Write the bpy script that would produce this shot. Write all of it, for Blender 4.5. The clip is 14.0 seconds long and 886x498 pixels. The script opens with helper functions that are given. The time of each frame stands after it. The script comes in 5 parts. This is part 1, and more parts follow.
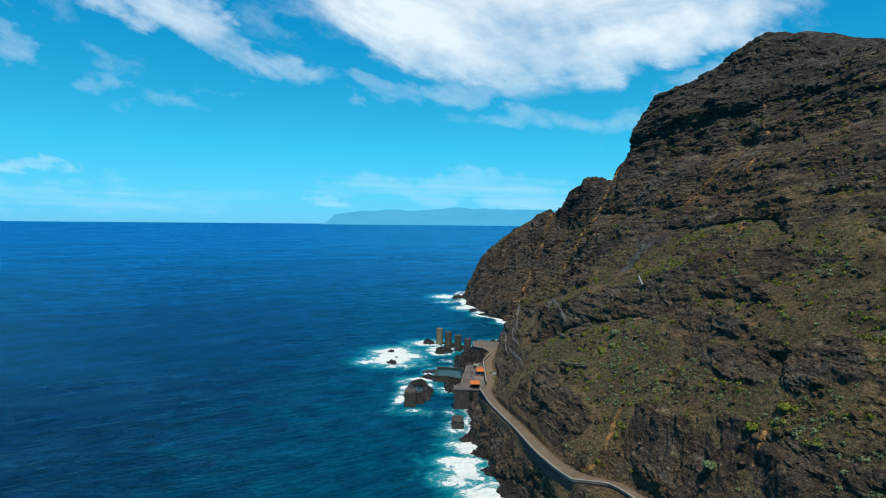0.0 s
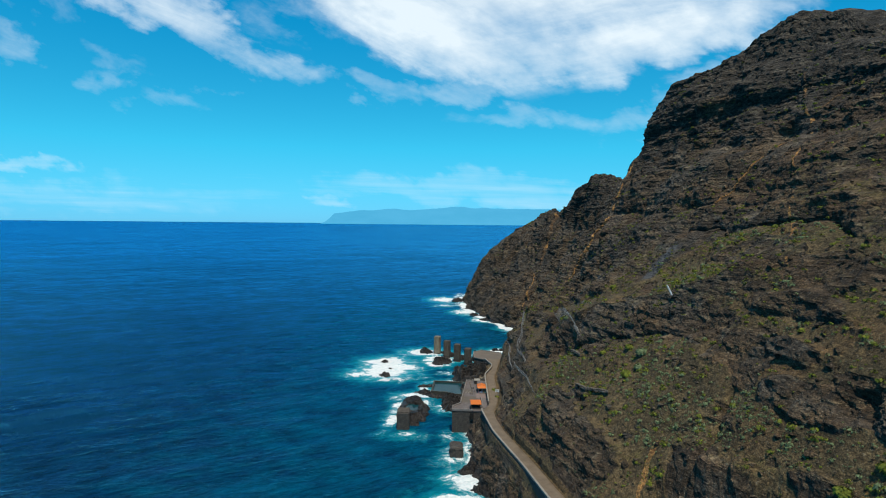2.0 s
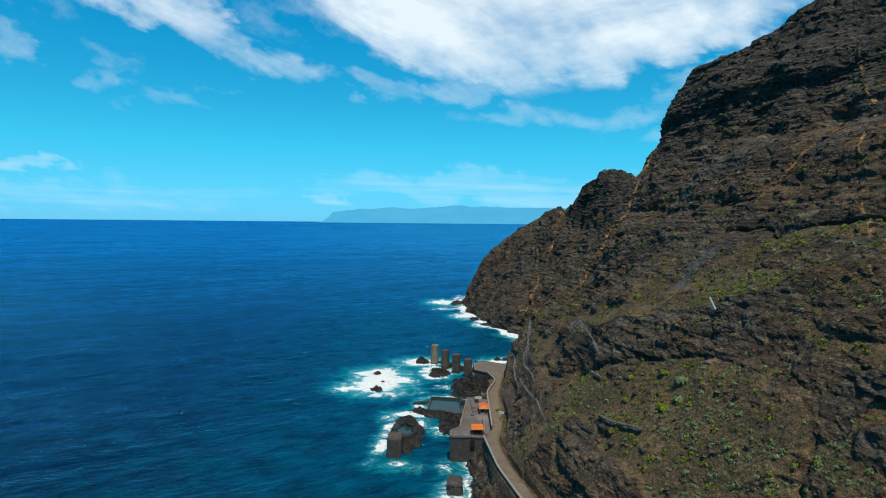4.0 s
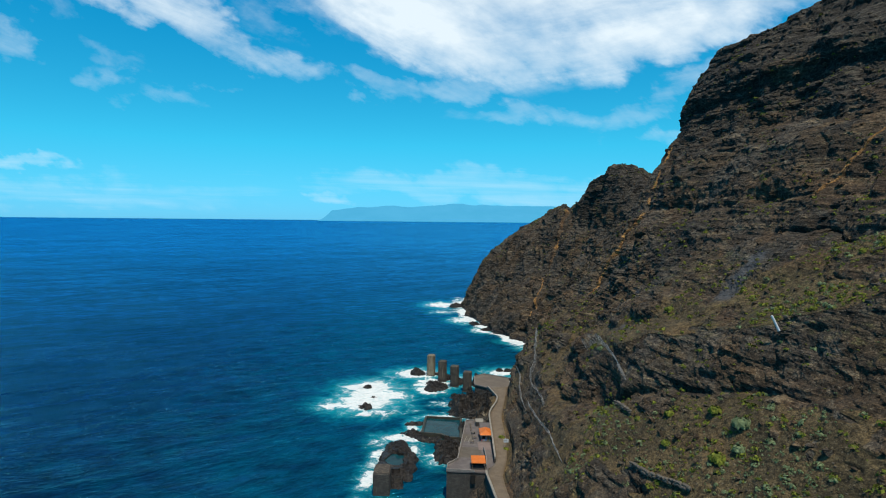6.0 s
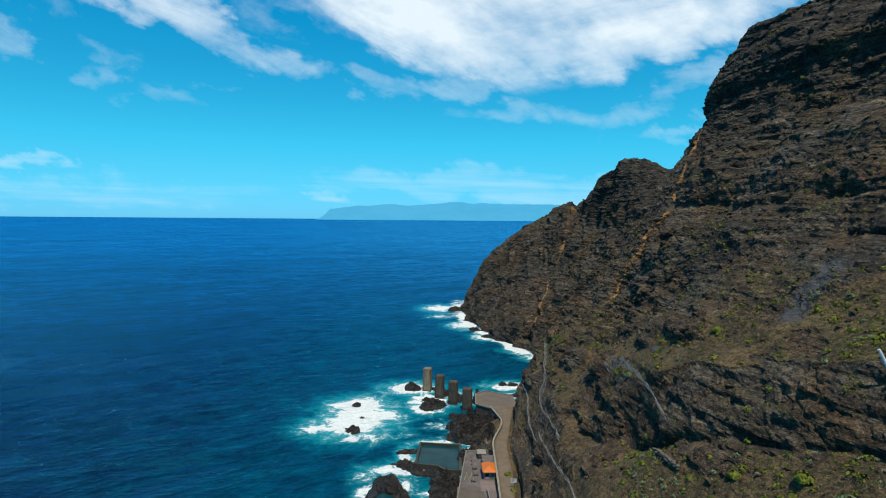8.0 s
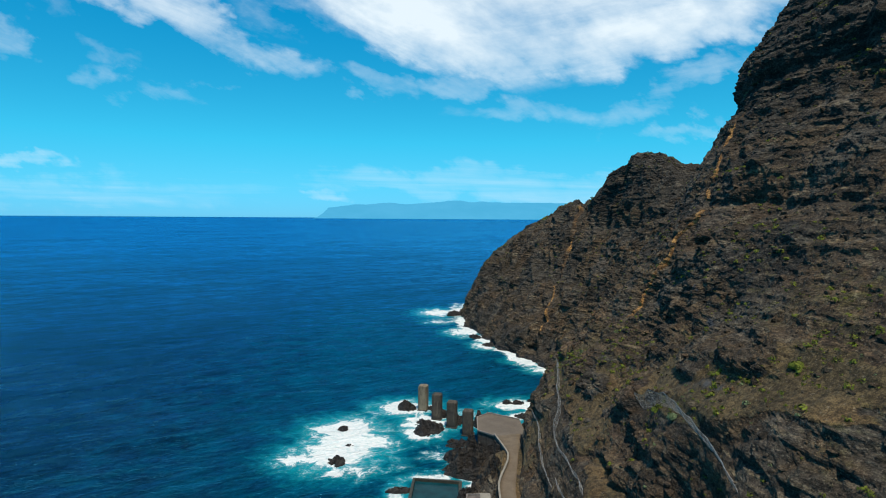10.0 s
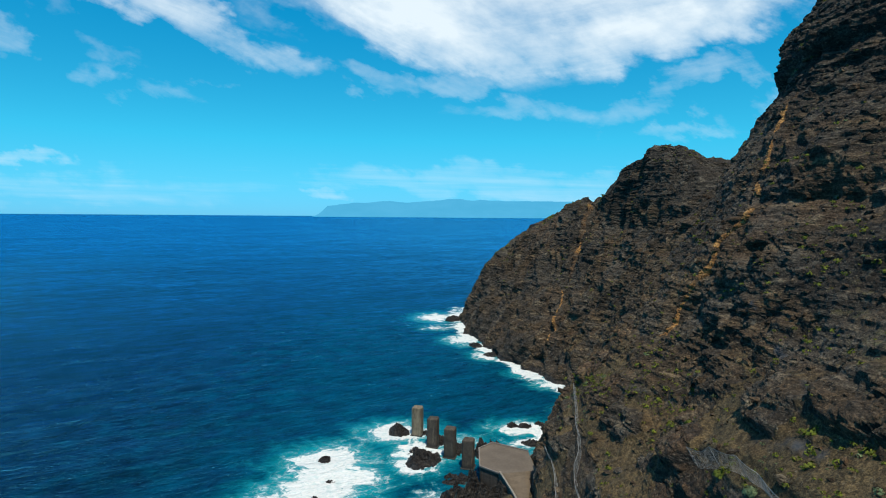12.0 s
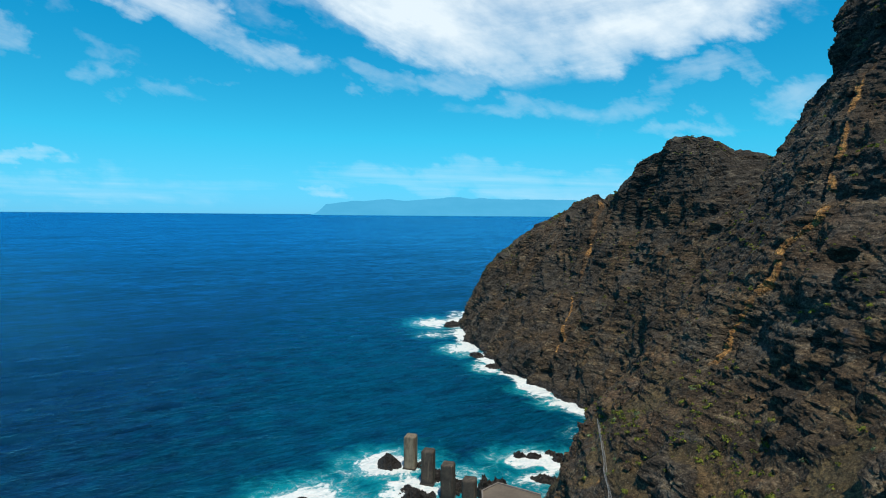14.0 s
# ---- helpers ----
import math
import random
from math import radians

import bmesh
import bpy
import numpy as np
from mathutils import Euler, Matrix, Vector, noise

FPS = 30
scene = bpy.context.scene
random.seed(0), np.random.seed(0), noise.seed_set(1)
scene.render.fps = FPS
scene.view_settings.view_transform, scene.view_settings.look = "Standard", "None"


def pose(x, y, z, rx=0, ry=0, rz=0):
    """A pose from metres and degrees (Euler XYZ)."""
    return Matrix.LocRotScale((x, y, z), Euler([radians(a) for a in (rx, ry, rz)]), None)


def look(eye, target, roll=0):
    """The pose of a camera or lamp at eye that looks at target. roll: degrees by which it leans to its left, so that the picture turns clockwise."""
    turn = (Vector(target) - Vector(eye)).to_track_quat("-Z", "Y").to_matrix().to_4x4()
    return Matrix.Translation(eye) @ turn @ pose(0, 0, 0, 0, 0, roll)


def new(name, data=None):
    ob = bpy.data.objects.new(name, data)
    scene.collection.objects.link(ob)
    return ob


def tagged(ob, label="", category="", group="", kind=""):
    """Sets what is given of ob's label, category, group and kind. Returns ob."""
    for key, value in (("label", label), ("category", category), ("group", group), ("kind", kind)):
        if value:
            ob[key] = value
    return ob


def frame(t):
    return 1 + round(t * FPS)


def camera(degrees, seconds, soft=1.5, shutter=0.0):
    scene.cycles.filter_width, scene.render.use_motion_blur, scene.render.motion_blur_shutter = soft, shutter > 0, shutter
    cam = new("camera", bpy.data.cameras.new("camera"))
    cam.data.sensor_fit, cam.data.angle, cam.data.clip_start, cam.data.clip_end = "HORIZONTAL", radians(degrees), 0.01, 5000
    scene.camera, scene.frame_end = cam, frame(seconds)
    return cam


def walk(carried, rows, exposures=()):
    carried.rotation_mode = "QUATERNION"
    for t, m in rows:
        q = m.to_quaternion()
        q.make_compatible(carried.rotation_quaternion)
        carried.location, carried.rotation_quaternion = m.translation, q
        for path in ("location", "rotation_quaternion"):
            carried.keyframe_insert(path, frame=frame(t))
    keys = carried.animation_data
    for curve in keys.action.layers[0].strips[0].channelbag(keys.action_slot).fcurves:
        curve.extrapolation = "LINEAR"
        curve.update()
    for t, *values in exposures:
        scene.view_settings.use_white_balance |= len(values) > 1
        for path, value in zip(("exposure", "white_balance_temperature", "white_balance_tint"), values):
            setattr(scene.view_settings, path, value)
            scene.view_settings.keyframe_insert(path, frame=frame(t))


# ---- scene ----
cam = camera(74.0, 14.0, 1.08)
METRES, EYE, TILT, LEAN, TURN = 182.0, 84.0, -2.64, -0.45, 0.0
ROWS = [
    (0.0, 0.0000, 0.0000, 0.0000, 0.00, 0.00, -0.00),
    (0.5, 0.0015, 0.0380, 0.0023, -0.00, -0.01, -0.01),
    (1.0, 0.0033, 0.0790, 0.0046, 0.00, -0.02, -0.02),
    (1.5, 0.0051, 0.1178, 0.0067, 0.01, -0.04, -0.03),
    (2.0, 0.0069, 0.1593, 0.0088, 0.02, -0.06, -0.05),
    (2.5, 0.0084, 0.1992, 0.0106, 0.03, -0.10, -0.06),
    (3.0, 0.0097, 0.2414, 0.0124, 0.02, -0.12, -0.06),
    (5.5, 0.0173, 0.4460, 0.0220, -0.05, -0.31, -0.08),
    (6.0, 0.0191, 0.4869, 0.0236, -0.07, -0.34, -0.08),
    (6.5, 0.0210, 0.5263, 0.0255, -0.07, -0.37, -0.05),
    (7.0, 0.0225, 0.5665, 0.0277, -0.10, -0.41, -0.04),
    (7.5, 0.0238, 0.6089, 0.0302, -0.12, -0.45, -0.01),
    (8.0, 0.0253, 0.6494, 0.0327, -0.12, -0.49, 0.03),
    (10.5, 0.0312, 0.8555, 0.0452, -0.22, -0.66, 0.11),
    (11.0, 0.0330, 0.8980, 0.0474, -0.23, -0.69, 0.10),
    (11.5, 0.0344, 0.9390, 0.0493, -0.23, -0.73, 0.09),
    (12.0, 0.0358, 0.9821, 0.0513, -0.24, -0.78, 0.06),
    (12.5, 0.0373, 1.0234, 0.0539, -0.25, -0.82, 0.08),
    (13.0, 0.0383, 1.0664, 0.0557, -0.27, -0.86, 0.03),
    (13.5, 0.0396, 1.1071, 0.0579, -0.28, -0.91, 0.04),
    (14.0, 0.0410, 1.1499, 0.0599, -0.29, -0.95, 0.04),
]
walk(cam, [(t, pose(0, 0, EYE, TILT, LEAN, TURN) @ pose(METRES * x, METRES * y, METRES * z, 90 + pitch, roll, yaw)) for t, x, y, z, yaw, pitch, roll in ROWS])

# ================= world and light =================
SUN_EL, SUN_AZ = 67.0, 166.0     # azimuth clockwise from +y (ahead)
world = bpy.data.worlds.new("sky")
scene.world = world
world.use_nodes = True
wt = world.node_tree
wt.nodes.clear()


def wn(kind, **kw):
    n = wt.nodes.new(kind)
    for k, v in kw.items():
        n.inputs[k].default_value = v
    return n


def wmath(op, a, b=None, clamp=False):
    n = wt.nodes.new("ShaderNodeMath")
    n.operation, n.use_clamp = op, clamp
    for i, v in enumerate((a, b)):
        if v is None:
            continue
        if isinstance(v, (int, float)):
            n.inputs[i].default_value = v
        else:
            wt.links.new(v, n.inputs[i])
    return n.outputs[0]


sky = wt.nodes.new("ShaderNodeTexSky")
sky.sky_type, sky.sun_disc = "NISHITA", False
sky.sun_elevation, sky.sun_rotation = radians(SUN_EL), radians(SUN_AZ)
sky.air_density, sky.dust_density, sky.ozone_density = 1.0, 0.0, 1.5
tc = wt.nodes.new("ShaderNodeTexCoord")
sep = wt.nodes.new("ShaderNodeSeparateXYZ")
wt.links.new(tc.outputs["Generated"], sep.inputs[0])
ahead = wmath("MAXIMUM", sep.outputs[1], 0.02)
cu = wmath("DIVIDE", sep.outputs[0], ahead)
cv = wmath("DIVIDE", sep.outputs[2], ahead)
# the sky's own brightness, tinted from a pale horizon to a deep blue above
lum = wt.nodes.new("ShaderNodeRGBToBW")
wt.links.new(sky.outputs[0], lum.inputs[0])
tint = wt.nodes.new("ShaderNodeValToRGB")
for place, colour in ((0.0, (0.110, 0.43, 0.64, 1)), (0.05, (0.090, 0.54, 0.80, 1)), (0.12, (0.055, 0.67, 1.06, 1)), (0.32, (0.008, 0.69, 1.48, 1)), (0.7, (0.015, 0.53, 1.40, 1))):
    el = tint.color_ramp.elements.new(place)
    el.color = colour
tint.color_ramp.elements.remove(tint.color_ramp.elements[0])
tint.color_ramp.elements.remove(tint.color_ramp.elements[-1])
wt.links.new(wmath("MAXIMUM", sep.outputs[2], 0.0), tint.inputs[0])
grade = wt.nodes.new("ShaderNodeMixRGB")
grade.blend_type = "MULTIPLY"
grade.inputs[0].default_value = 1.0
wt.links.new(lum.outputs[0], grade.inputs[1])
wt.links.new(tint.outputs[0], grade.inputs[2])
comb = wt.nodes.new("ShaderNodeCombineXYZ")
wt.links.new(cu, comb.inputs[0])
wt.links.new(cv, comb.inputs[1])


def wnoise(long, short, turn, detail, rough, offset, distortion=0.0):
    """Noise drawn out along a line at an angle in the sky ahead."""
    m = wt.nodes.new("ShaderNodeMapping")
    m.vector_type = "TEXTURE"
    m.inputs["Rotation"].default_value = (0, 0, radians(turn))
    m.inputs["Scale"].default_value = (long, short, 1)
    m.inputs["Location"].default_value = (offset, offset * 0.7, offset)
    wt.links.new(comb.outputs[0], m.inputs[0])
    n = wn("ShaderNodeTexNoise", Scale=1.0, Detail=detail, Roughness=rough, Distortion=distortion)
    wt.links.new(m.outputs[0], n.inputs["Vector"])
    return wmath("SUBTRACT", n.outputs["Fac"], 0.5)


# the edges of every cloud are torn by the wind
torn_u = wmath("ADD", cu, wmath("ADD", wmath("MULTIPLY", wnoise(0.20, 0.10, -20, 5, 0.55, 21.0, 0.3), 0.30), wmath("MULTIPLY", wnoise(0.05, 0.03, -16, 6, 0.6, 25.0), 0.10)))
torn_v = wmath("ADD", cv, wmath("ADD", wmath("MULTIPLY", wnoise(0.20, 0.10, -20, 5, 0.55, 31.0, 0.3), 0.13), wmath("MULTIPLY", wnoise(0.05, 0.03, -16, 6, 0.6, 35.0), 0.05)))


def wblob(u, v, ru, rv, turn):
    """A soft field, 1 in the middle of an ellipse in the sky and 0 outside it."""
    c, s = math.cos(radians(turn)), math.sin(radians(turn))
    du, dv = wmath("SUBTRACT", torn_u, u), wmath("SUBTRACT", torn_v, v)
    a = wmath("DIVIDE", wmath("ADD", wmath("MULTIPLY", du, c), wmath("MULTIPLY", dv, s)), ru)
    b = wmath("DIVIDE", wmath("SUBTRACT", wmath("MULTIPLY", dv, c), wmath("MULTIPLY", du, s)), rv)
    q = wmath("ADD", wmath("MULTIPLY", a, a), wmath("MULTIPLY", b, b))
    return wmath("SUBTRACT", 1.0, q, True)


def wbanks(rows):
    out = None
    for u, v, ru, rv, turn, k in rows:
        one = wmath("MULTIPLY", wblob(u, v, ru, rv, turn), k)
        out = one if out is None else wmath("MAXIMUM", out, one)
    return out


# one great bank ahead, a long streak beside it, and torn shreds below both
falling, rising = wnoise(0.34, 0.085, -24, 9, 0.6, 3.7, 0.4), wnoise(0.36, 0.075, 11, 9, 0.6, 9.3, 0.4)
side = wmath("MULTIPLY", wmath("ADD", cu, 0.05), 4.0, True)
grain = wmath("ADD", wmath("MULTIPLY", falling, wmath("SUBTRACT", 1.0, side)), wmath("MULTIPLY", rising, side))
puffs = wnoise(0.07, 0.042, -14, 7, 0.6, 8.1, 0.3)
banks = wbanks(((0.16, 0.44, 0.54, 0.20, 3, 1.0), (-0.05, 0.355, 0.34, 0.11, -22, 0.92), (0.36, 0.325, 0.34, 0.085, 13, 0.82), (-0.44, 0.345, 0.30, 0.062, -27, 0.60), (-0.28, 0.262, 0.15, 0.032, -16, 0.46)))
shreds = wbanks(((-0.34, 0.225, 0.10, 0.022, -3, 0.52), (-0.10, 0.218, 0.10, 0.036, -16, 0.62), (0.02, 0.214, 0.10, 0.028, 8, 0.60), (0.13, 0.172, 0.16, 0.034, 2, 0.55), (0.33, 0.185, 0.20, 0.034, 12, 0.50),
                 (0.47, 0.240, 0.13, 0.042, 12, 0.72), (0.60, 0.205, 0.13, 0.036, 12, 0.62), (0.40, 0.145, 0.16, 0.020, 7, 0.46), (-0.68, 0.36, 0.14, 0.060, -16, 0.40), (-0.755, 0.285, 0.08, 0.040, -18, 0.52),
                 (-0.60, 0.285, 0.13, 0.022, -18, 0.30), (-0.585, 0.235, 0.040, 0.040, 0, 0.38), (-0.48, 0.200, 0.09, 0.024, -6, 0.40)))
rough = wmath("ADD", wmath("MULTIPLY", grain, 1.6), wmath("MULTIPLY", puffs, 0.7))
cover = wmath("MULTIPLY", wmath("SUBTRACT", wmath("ADD", wmath("MULTIPLY", banks, 1.2), rough), 0.20), 1.0, True)
cover = wmath("MULTIPLY", cover, wmath("MULTIPLY", banks, 2.4, True))
torn = wmath("MULTIPLY", wmath("SUBTRACT", wmath("ADD", shreds, rough), 0.27), 0.62, True)
cover = wmath("MULTIPLY", wmath("MAXIMUM", cover, wmath("MULTIPLY", torn, wmath("MULTIPLY", shreds, 2.4, True))), 0.92)
# low cloud over the horizon: small white heads and long grey bars
wisps = wnoise(0.30, 0.015, -1, 8, 0.6, 1.3, 0.3)
low = wbanks(((-0.735, 0.094, 0.12, 0.020, -5, 0.75), (-0.60, 0.040, 0.40, 0.036, 0, 0.40), (-0.18, 0.031, 0.05, 0.018, 0, 0.72), (0.10, 0.052, 0.42, 0.036, -1, 0.62), (0.30, 0.034, 0.30, 0.030, 0, 0.62)))
thin = wmath("ADD", low, wmath("ADD", wmath("MULTIPLY", wisps, 1.3), wmath("MULTIPLY", puffs, 0.22)))
thin = wmath("MULTIPLY", wmath("MULTIPLY", wmath("SUBTRACT", thin, 0.16), 0.42, True), wmath("MULTIPLY", low, 2.6, True))
cover = wmath("MAXIMUM", cover, thin)
# an unseen sheet of high cloud, added overhead and behind to whiten sky light
up = wmath("MAXIMUM", sep.outputs[2], 0.05)
over = wt.nodes.new("ShaderNodeCombineXYZ")
wt.links.new(wmath("DIVIDE", sep.outputs[0], up), over.inputs[0])
wt.links.new(wmath("DIVIDE", sep.outputs[1], up), over.inputs[1])
sheet = wn("ShaderNodeTexNoise", Scale=0.9, Detail=8.0, Roughness=0.6, Distortion=0.4)
wt.links.new(over.outputs[0], sheet.inputs["Vector"])
high_up = wmath("MULTIPLY", wmath("SUBTRACT", sep.outputs[2], 0.42), 6.0, True)
sheet_on = wmath("MULTIPLY", wmath("MULTIPLY", wmath("SUBTRACT", sheet.outputs["Fac"], 0.36), 3.0, True), high_up)
cover = wmath("MAXIMUM", cover, wmath("MULTIPLY", sheet_on, 0.20))
mix = wt.nodes.new("ShaderNodeMixRGB")
mix.inputs[2].default_value = (5.4, 6.05, 6.4, 1)
wt.links.new(cover, mix.inputs[0])
wt.links.new(grade.outputs[0], mix.inputs[1])
bg = wn("ShaderNodeBackground", Strength=0.163)
wt.links.new(mix.outputs[0], bg.inputs[0])
wo = wt.nodes.new("ShaderNodeOutputWorld")
wt.links.new(bg.outputs[0], wo.inputs[0])

sun = new("sun", bpy.data.lights.new("sun", "SUN"))
sun.data.energy, sun.data.angle, sun.data.color = 5.0, radians(0.5), (1.0, 0.94, 0.79)
sx, sy = math.sin(radians(SUN_AZ)), math.cos(radians(SUN_AZ))
sun.matrix_world = look((0, 0, 400), (-sx * 100, -sy * 100, 400 - 100 * math.tan(radians(SUN_EL))))
scene.view_settings.exposure = 0.0


# ================= helpers =================
rng = np.random.default_rng(7)
_perm = np.random.default_rng(11).permutation(1024)
_vals = np.random.default_rng(12).random(1024) * 2 - 1


def vnoise(p):
    """Smooth value noise, -1 to 1, at the points p (n, 3)."""
    i = np.floor(p).astype(np.int64)
    f = p - i
    u = f * f * f * (f * (f * 6 - 15) + 10)
    out = 0.0
    for dx in (0, 1):
        a = _perm[(i[:, 0] + dx) & 1023]
        wx = u[:, 0] if dx else 1 - u[:, 0]
        for dy in (0, 1):
            b = _perm[(a + i[:, 1] + dy) & 1023]
            wy = wx * (u[:, 1] if dy else 1 - u[:, 1])
            for dz in (0, 1):
                c = _perm[(b + i[:, 2] + dz) & 1023]
                out = out + _vals[c] * wy * (u[:, 2] if dz else 1 - u[:, 2])
    return out


def fbm(p, scale, octaves=4, gain=0.5, seed=0.0):
    """Layered noise; scale: metres of the largest lumps (a number or one for each axis)."""
    q = p / np.asarray(scale, float) + seed * 17.31 + 0.37
    out, amp, tot = 0.0, 1.0, 0.0
    for _ in range(octaves):
        out = out + amp * vnoise(q)
        tot += amp
        amp *= gain
        q = q * 2.03 + 5.17
    return out / tot


def ridged(p, scale, octaves=4, gain=0.55, seed=0.0):
    q = p / np.asarray(scale, float) + seed * 13.7 + 0.61
    out, amp, tot = 0.0, 1.0, 0.0
    for _ in range(octaves):
        out = out + amp * (1 - np.abs(vnoise(q)) * 1.6)
        tot += amp
        amp *= gain
        q = q * 2.07 + 3.11
    return out / tot


def cells(p, scale, seed=0):
    """Blocky noise: the gap to the nearest joint between blocks (0 at a joint) and a value for each block, -1 to 1."""
    q = p / np.asarray(scale, float) + seed * 7.7
    base_i = np.floor(q).astype(np.int64)
    f1, f2, val = np.full(len(q), 9.0), np.full(len(q), 9.0), np.zeros(len(q))
    for dx in (-1, 0, 1):
        a = _perm[(base_i[:, 0] + dx) & 1023]
        for dy in (-1, 0, 1):
            b = _perm[(a + base_i[:, 1] + dy) & 1023]
            for dz in (-1, 0, 1):
                c = _perm[(b + base_i[:, 2] + dz) & 1023]
                ox, oy, oz = _vals[c] * 0.5 + 0.5, _vals[(c + 311) & 1023] * 0.5 + 0.5, _vals[(c + 677) & 1023] * 0.5 + 0.5
                r = np.sqrt((base_i[:, 0] + dx + ox - q[:, 0]) ** 2 + (base_i[:, 1] + dy + oy - q[:, 1]) ** 2 + (base_i[:, 2] + dz + oz - q[:, 2]) ** 2)
                near = r < f1
                f2 = np.where(near, f1, np.minimum(f2, r))
                val = np.where(near, _vals[(c + 97) & 1023], val)
                f1 = np.where(near, r, f1)
    return f2 - f1, val


def step(a, b, x):
    t = np.clip((x - a) / (b - a), 0, 1)
    return t * t * (3 - 2 * t)


def mesh_from(name, verts, quads, mat=None, smooth=False, attrs=None):
    """A mesh of quads or triangles from number arrays."""
    verts, quads = np.asarray(verts, np.float32), np.asarray(quads, np.int32)
    n = quads.shape[1]
    me = bpy.data.meshes.new(name)
    me.vertices.add(len(verts))
    me.vertices.foreach_set("co", verts.ravel())
    me.loops.add(quads.size)
    me.loops.foreach_set("vertex_index", quads.ravel())
    me.polygons.add(len(quads))
    me.polygons.foreach_set("loop_start", np.arange(0, quads.size, n, dtype=np.int32))
    me.polygons.foreach_set("loop_total", np.full(len(quads), n, np.int32))
    me.polygons.foreach_set("use_smooth", np.full(len(quads), smooth, bool))
    me.update(calc_edges=True)
    me.validate()
    for key, val in (attrs or {}).items():
        a = me.attributes.new(key, "FLOAT", "POINT")
        a.data.foreach_set("value", np.asarray(val, np.float32).ravel())
    if mat:
        me.materials.append(mat)
    return me


def grid_quads(nu, nv):
    i = np.arange(nu * nv).reshape(nu, nv)
    return np.stack([i[:-1, :-1], i[1:, :-1], i[1:, 1:], i[:-1, 1:]], -1).reshape(-1, 4)


def part(name, bm, mat, parent=None, label="", smooth=False):
    """Links a bmesh as one mesh object under a thing or a part."""
    me = bpy.data.meshes.new(name)
    bmesh.ops.recalc_face_normals(bm, faces=bm.faces)
    for f in bm.faces:
        f.smooth = smooth
    bm.to_mesh(me)
    bm.free()
    me.materials.append(mat)
    ob = new(name, me)
    ob.parent = parent
    if label:
        tagged(ob, label)
    return ob


def box(x0, x1, y0, y1, z0, z1, bevel=0.0, bm=None, m=None):
    bm = bm or bmesh.new()
    made = bmesh.ops.create_cube(bm, size=1)["verts"]
    bmesh.ops.transform(bm, verts=made, matrix=Matrix.Translation(((x0 + x1) / 2, (y0 + y1) / 2, (z0 + z1) / 2)) @ Matrix.Diagonal((x1 - x0, y1 - y0, z1 - z0, 1)))
    if bevel:
        edges = list({e for v in made for e in v.link_edges})
        made = [v for v in bmesh.ops.bevel(bm, geom=edges, offset=bevel, segments=1, affect="EDGES")["verts"]]
    if m is not None:
        bmesh.ops.transform(bm, verts=made, matrix=m)
    return bm


def prism(outline, z0, z1, bm=None):
    """An upright slab over a plan outline."""
    bm = bm or bmesh.new()
    lo = [bm.verts.new((x, y, z0)) for x, y in outline]
    hi = [bm.verts.new((x, y, z1)) for x, y in outline]
    n = len(outline)
    bm.faces.new(hi)
    bm.faces.new(lo[::-1])
    for i in range(n):
        bm.faces.new((lo[i], lo[(i + 1) % n], hi[(i + 1) % n], hi[i]))
    return bm


def strip_wall(line, width, height, side=0.0, drop=0.0, bm=None):
    """A wall of a given width and height along a line of (x, y, z); drop: how far it goes below the line."""
    bm = bm or bmesh.new()
    p = np.array(line, float)
    d = np.gradient(p[:, :2], axis=0)
    d /= np.linalg.norm(d, axis=1)[:, None] + 1e-9
    nrm = np.stack([-d[:, 1], d[:, 0]], 1)
    rings = []
    for q, n in zip(p, nrm):
        a, b = q[:2] + n * (side + width / 2), q[:2] + n * (side - width / 2)
        rings.append([bm.verts.new((*a, q[2] - drop)), bm.verts.new((*a, q[2] + height)), bm.verts.new((*b, q[2] + height)), bm.verts.new((*b, q[2] - drop))])
    for r, s in zip(rings, rings[1:]):
        for k in range(4):
            bm.faces.new((r[k], r[(k + 1) % 4], s[(k + 1) % 4], s[k]))
    bm.faces.new(rings[0][::-1])
    bm.faces.new(rings[-1])
    return bm


def smooth_line(pts, spacing):
    """A Catmull-Rom curve through points, at about even spacing."""
    p = np.array(pts, float)
    p = np.vstack([2 * p[0] - p[1], p, 2 * p[-1] - p[-2]])
    out = []
    for i in range(1, len(p) - 2):
        n = max(2, int(np.linalg.norm(p[i + 1] - p[i]) / spacing))
        t = np.linspace(0, 1, n, endpoint=False)[:, None]
        a, b, c, e = p[i - 1], p[i], p[i + 1], p[i + 2]
        out.append(0.5 * (2 * b + (c - a) * t + (2 * a - 5 * b + 4 * c - e) * t * t + (3 * b - a - 3 * c + e) * t ** 3))
    out.append(p[-2:-1])
    return np.vstack(out)


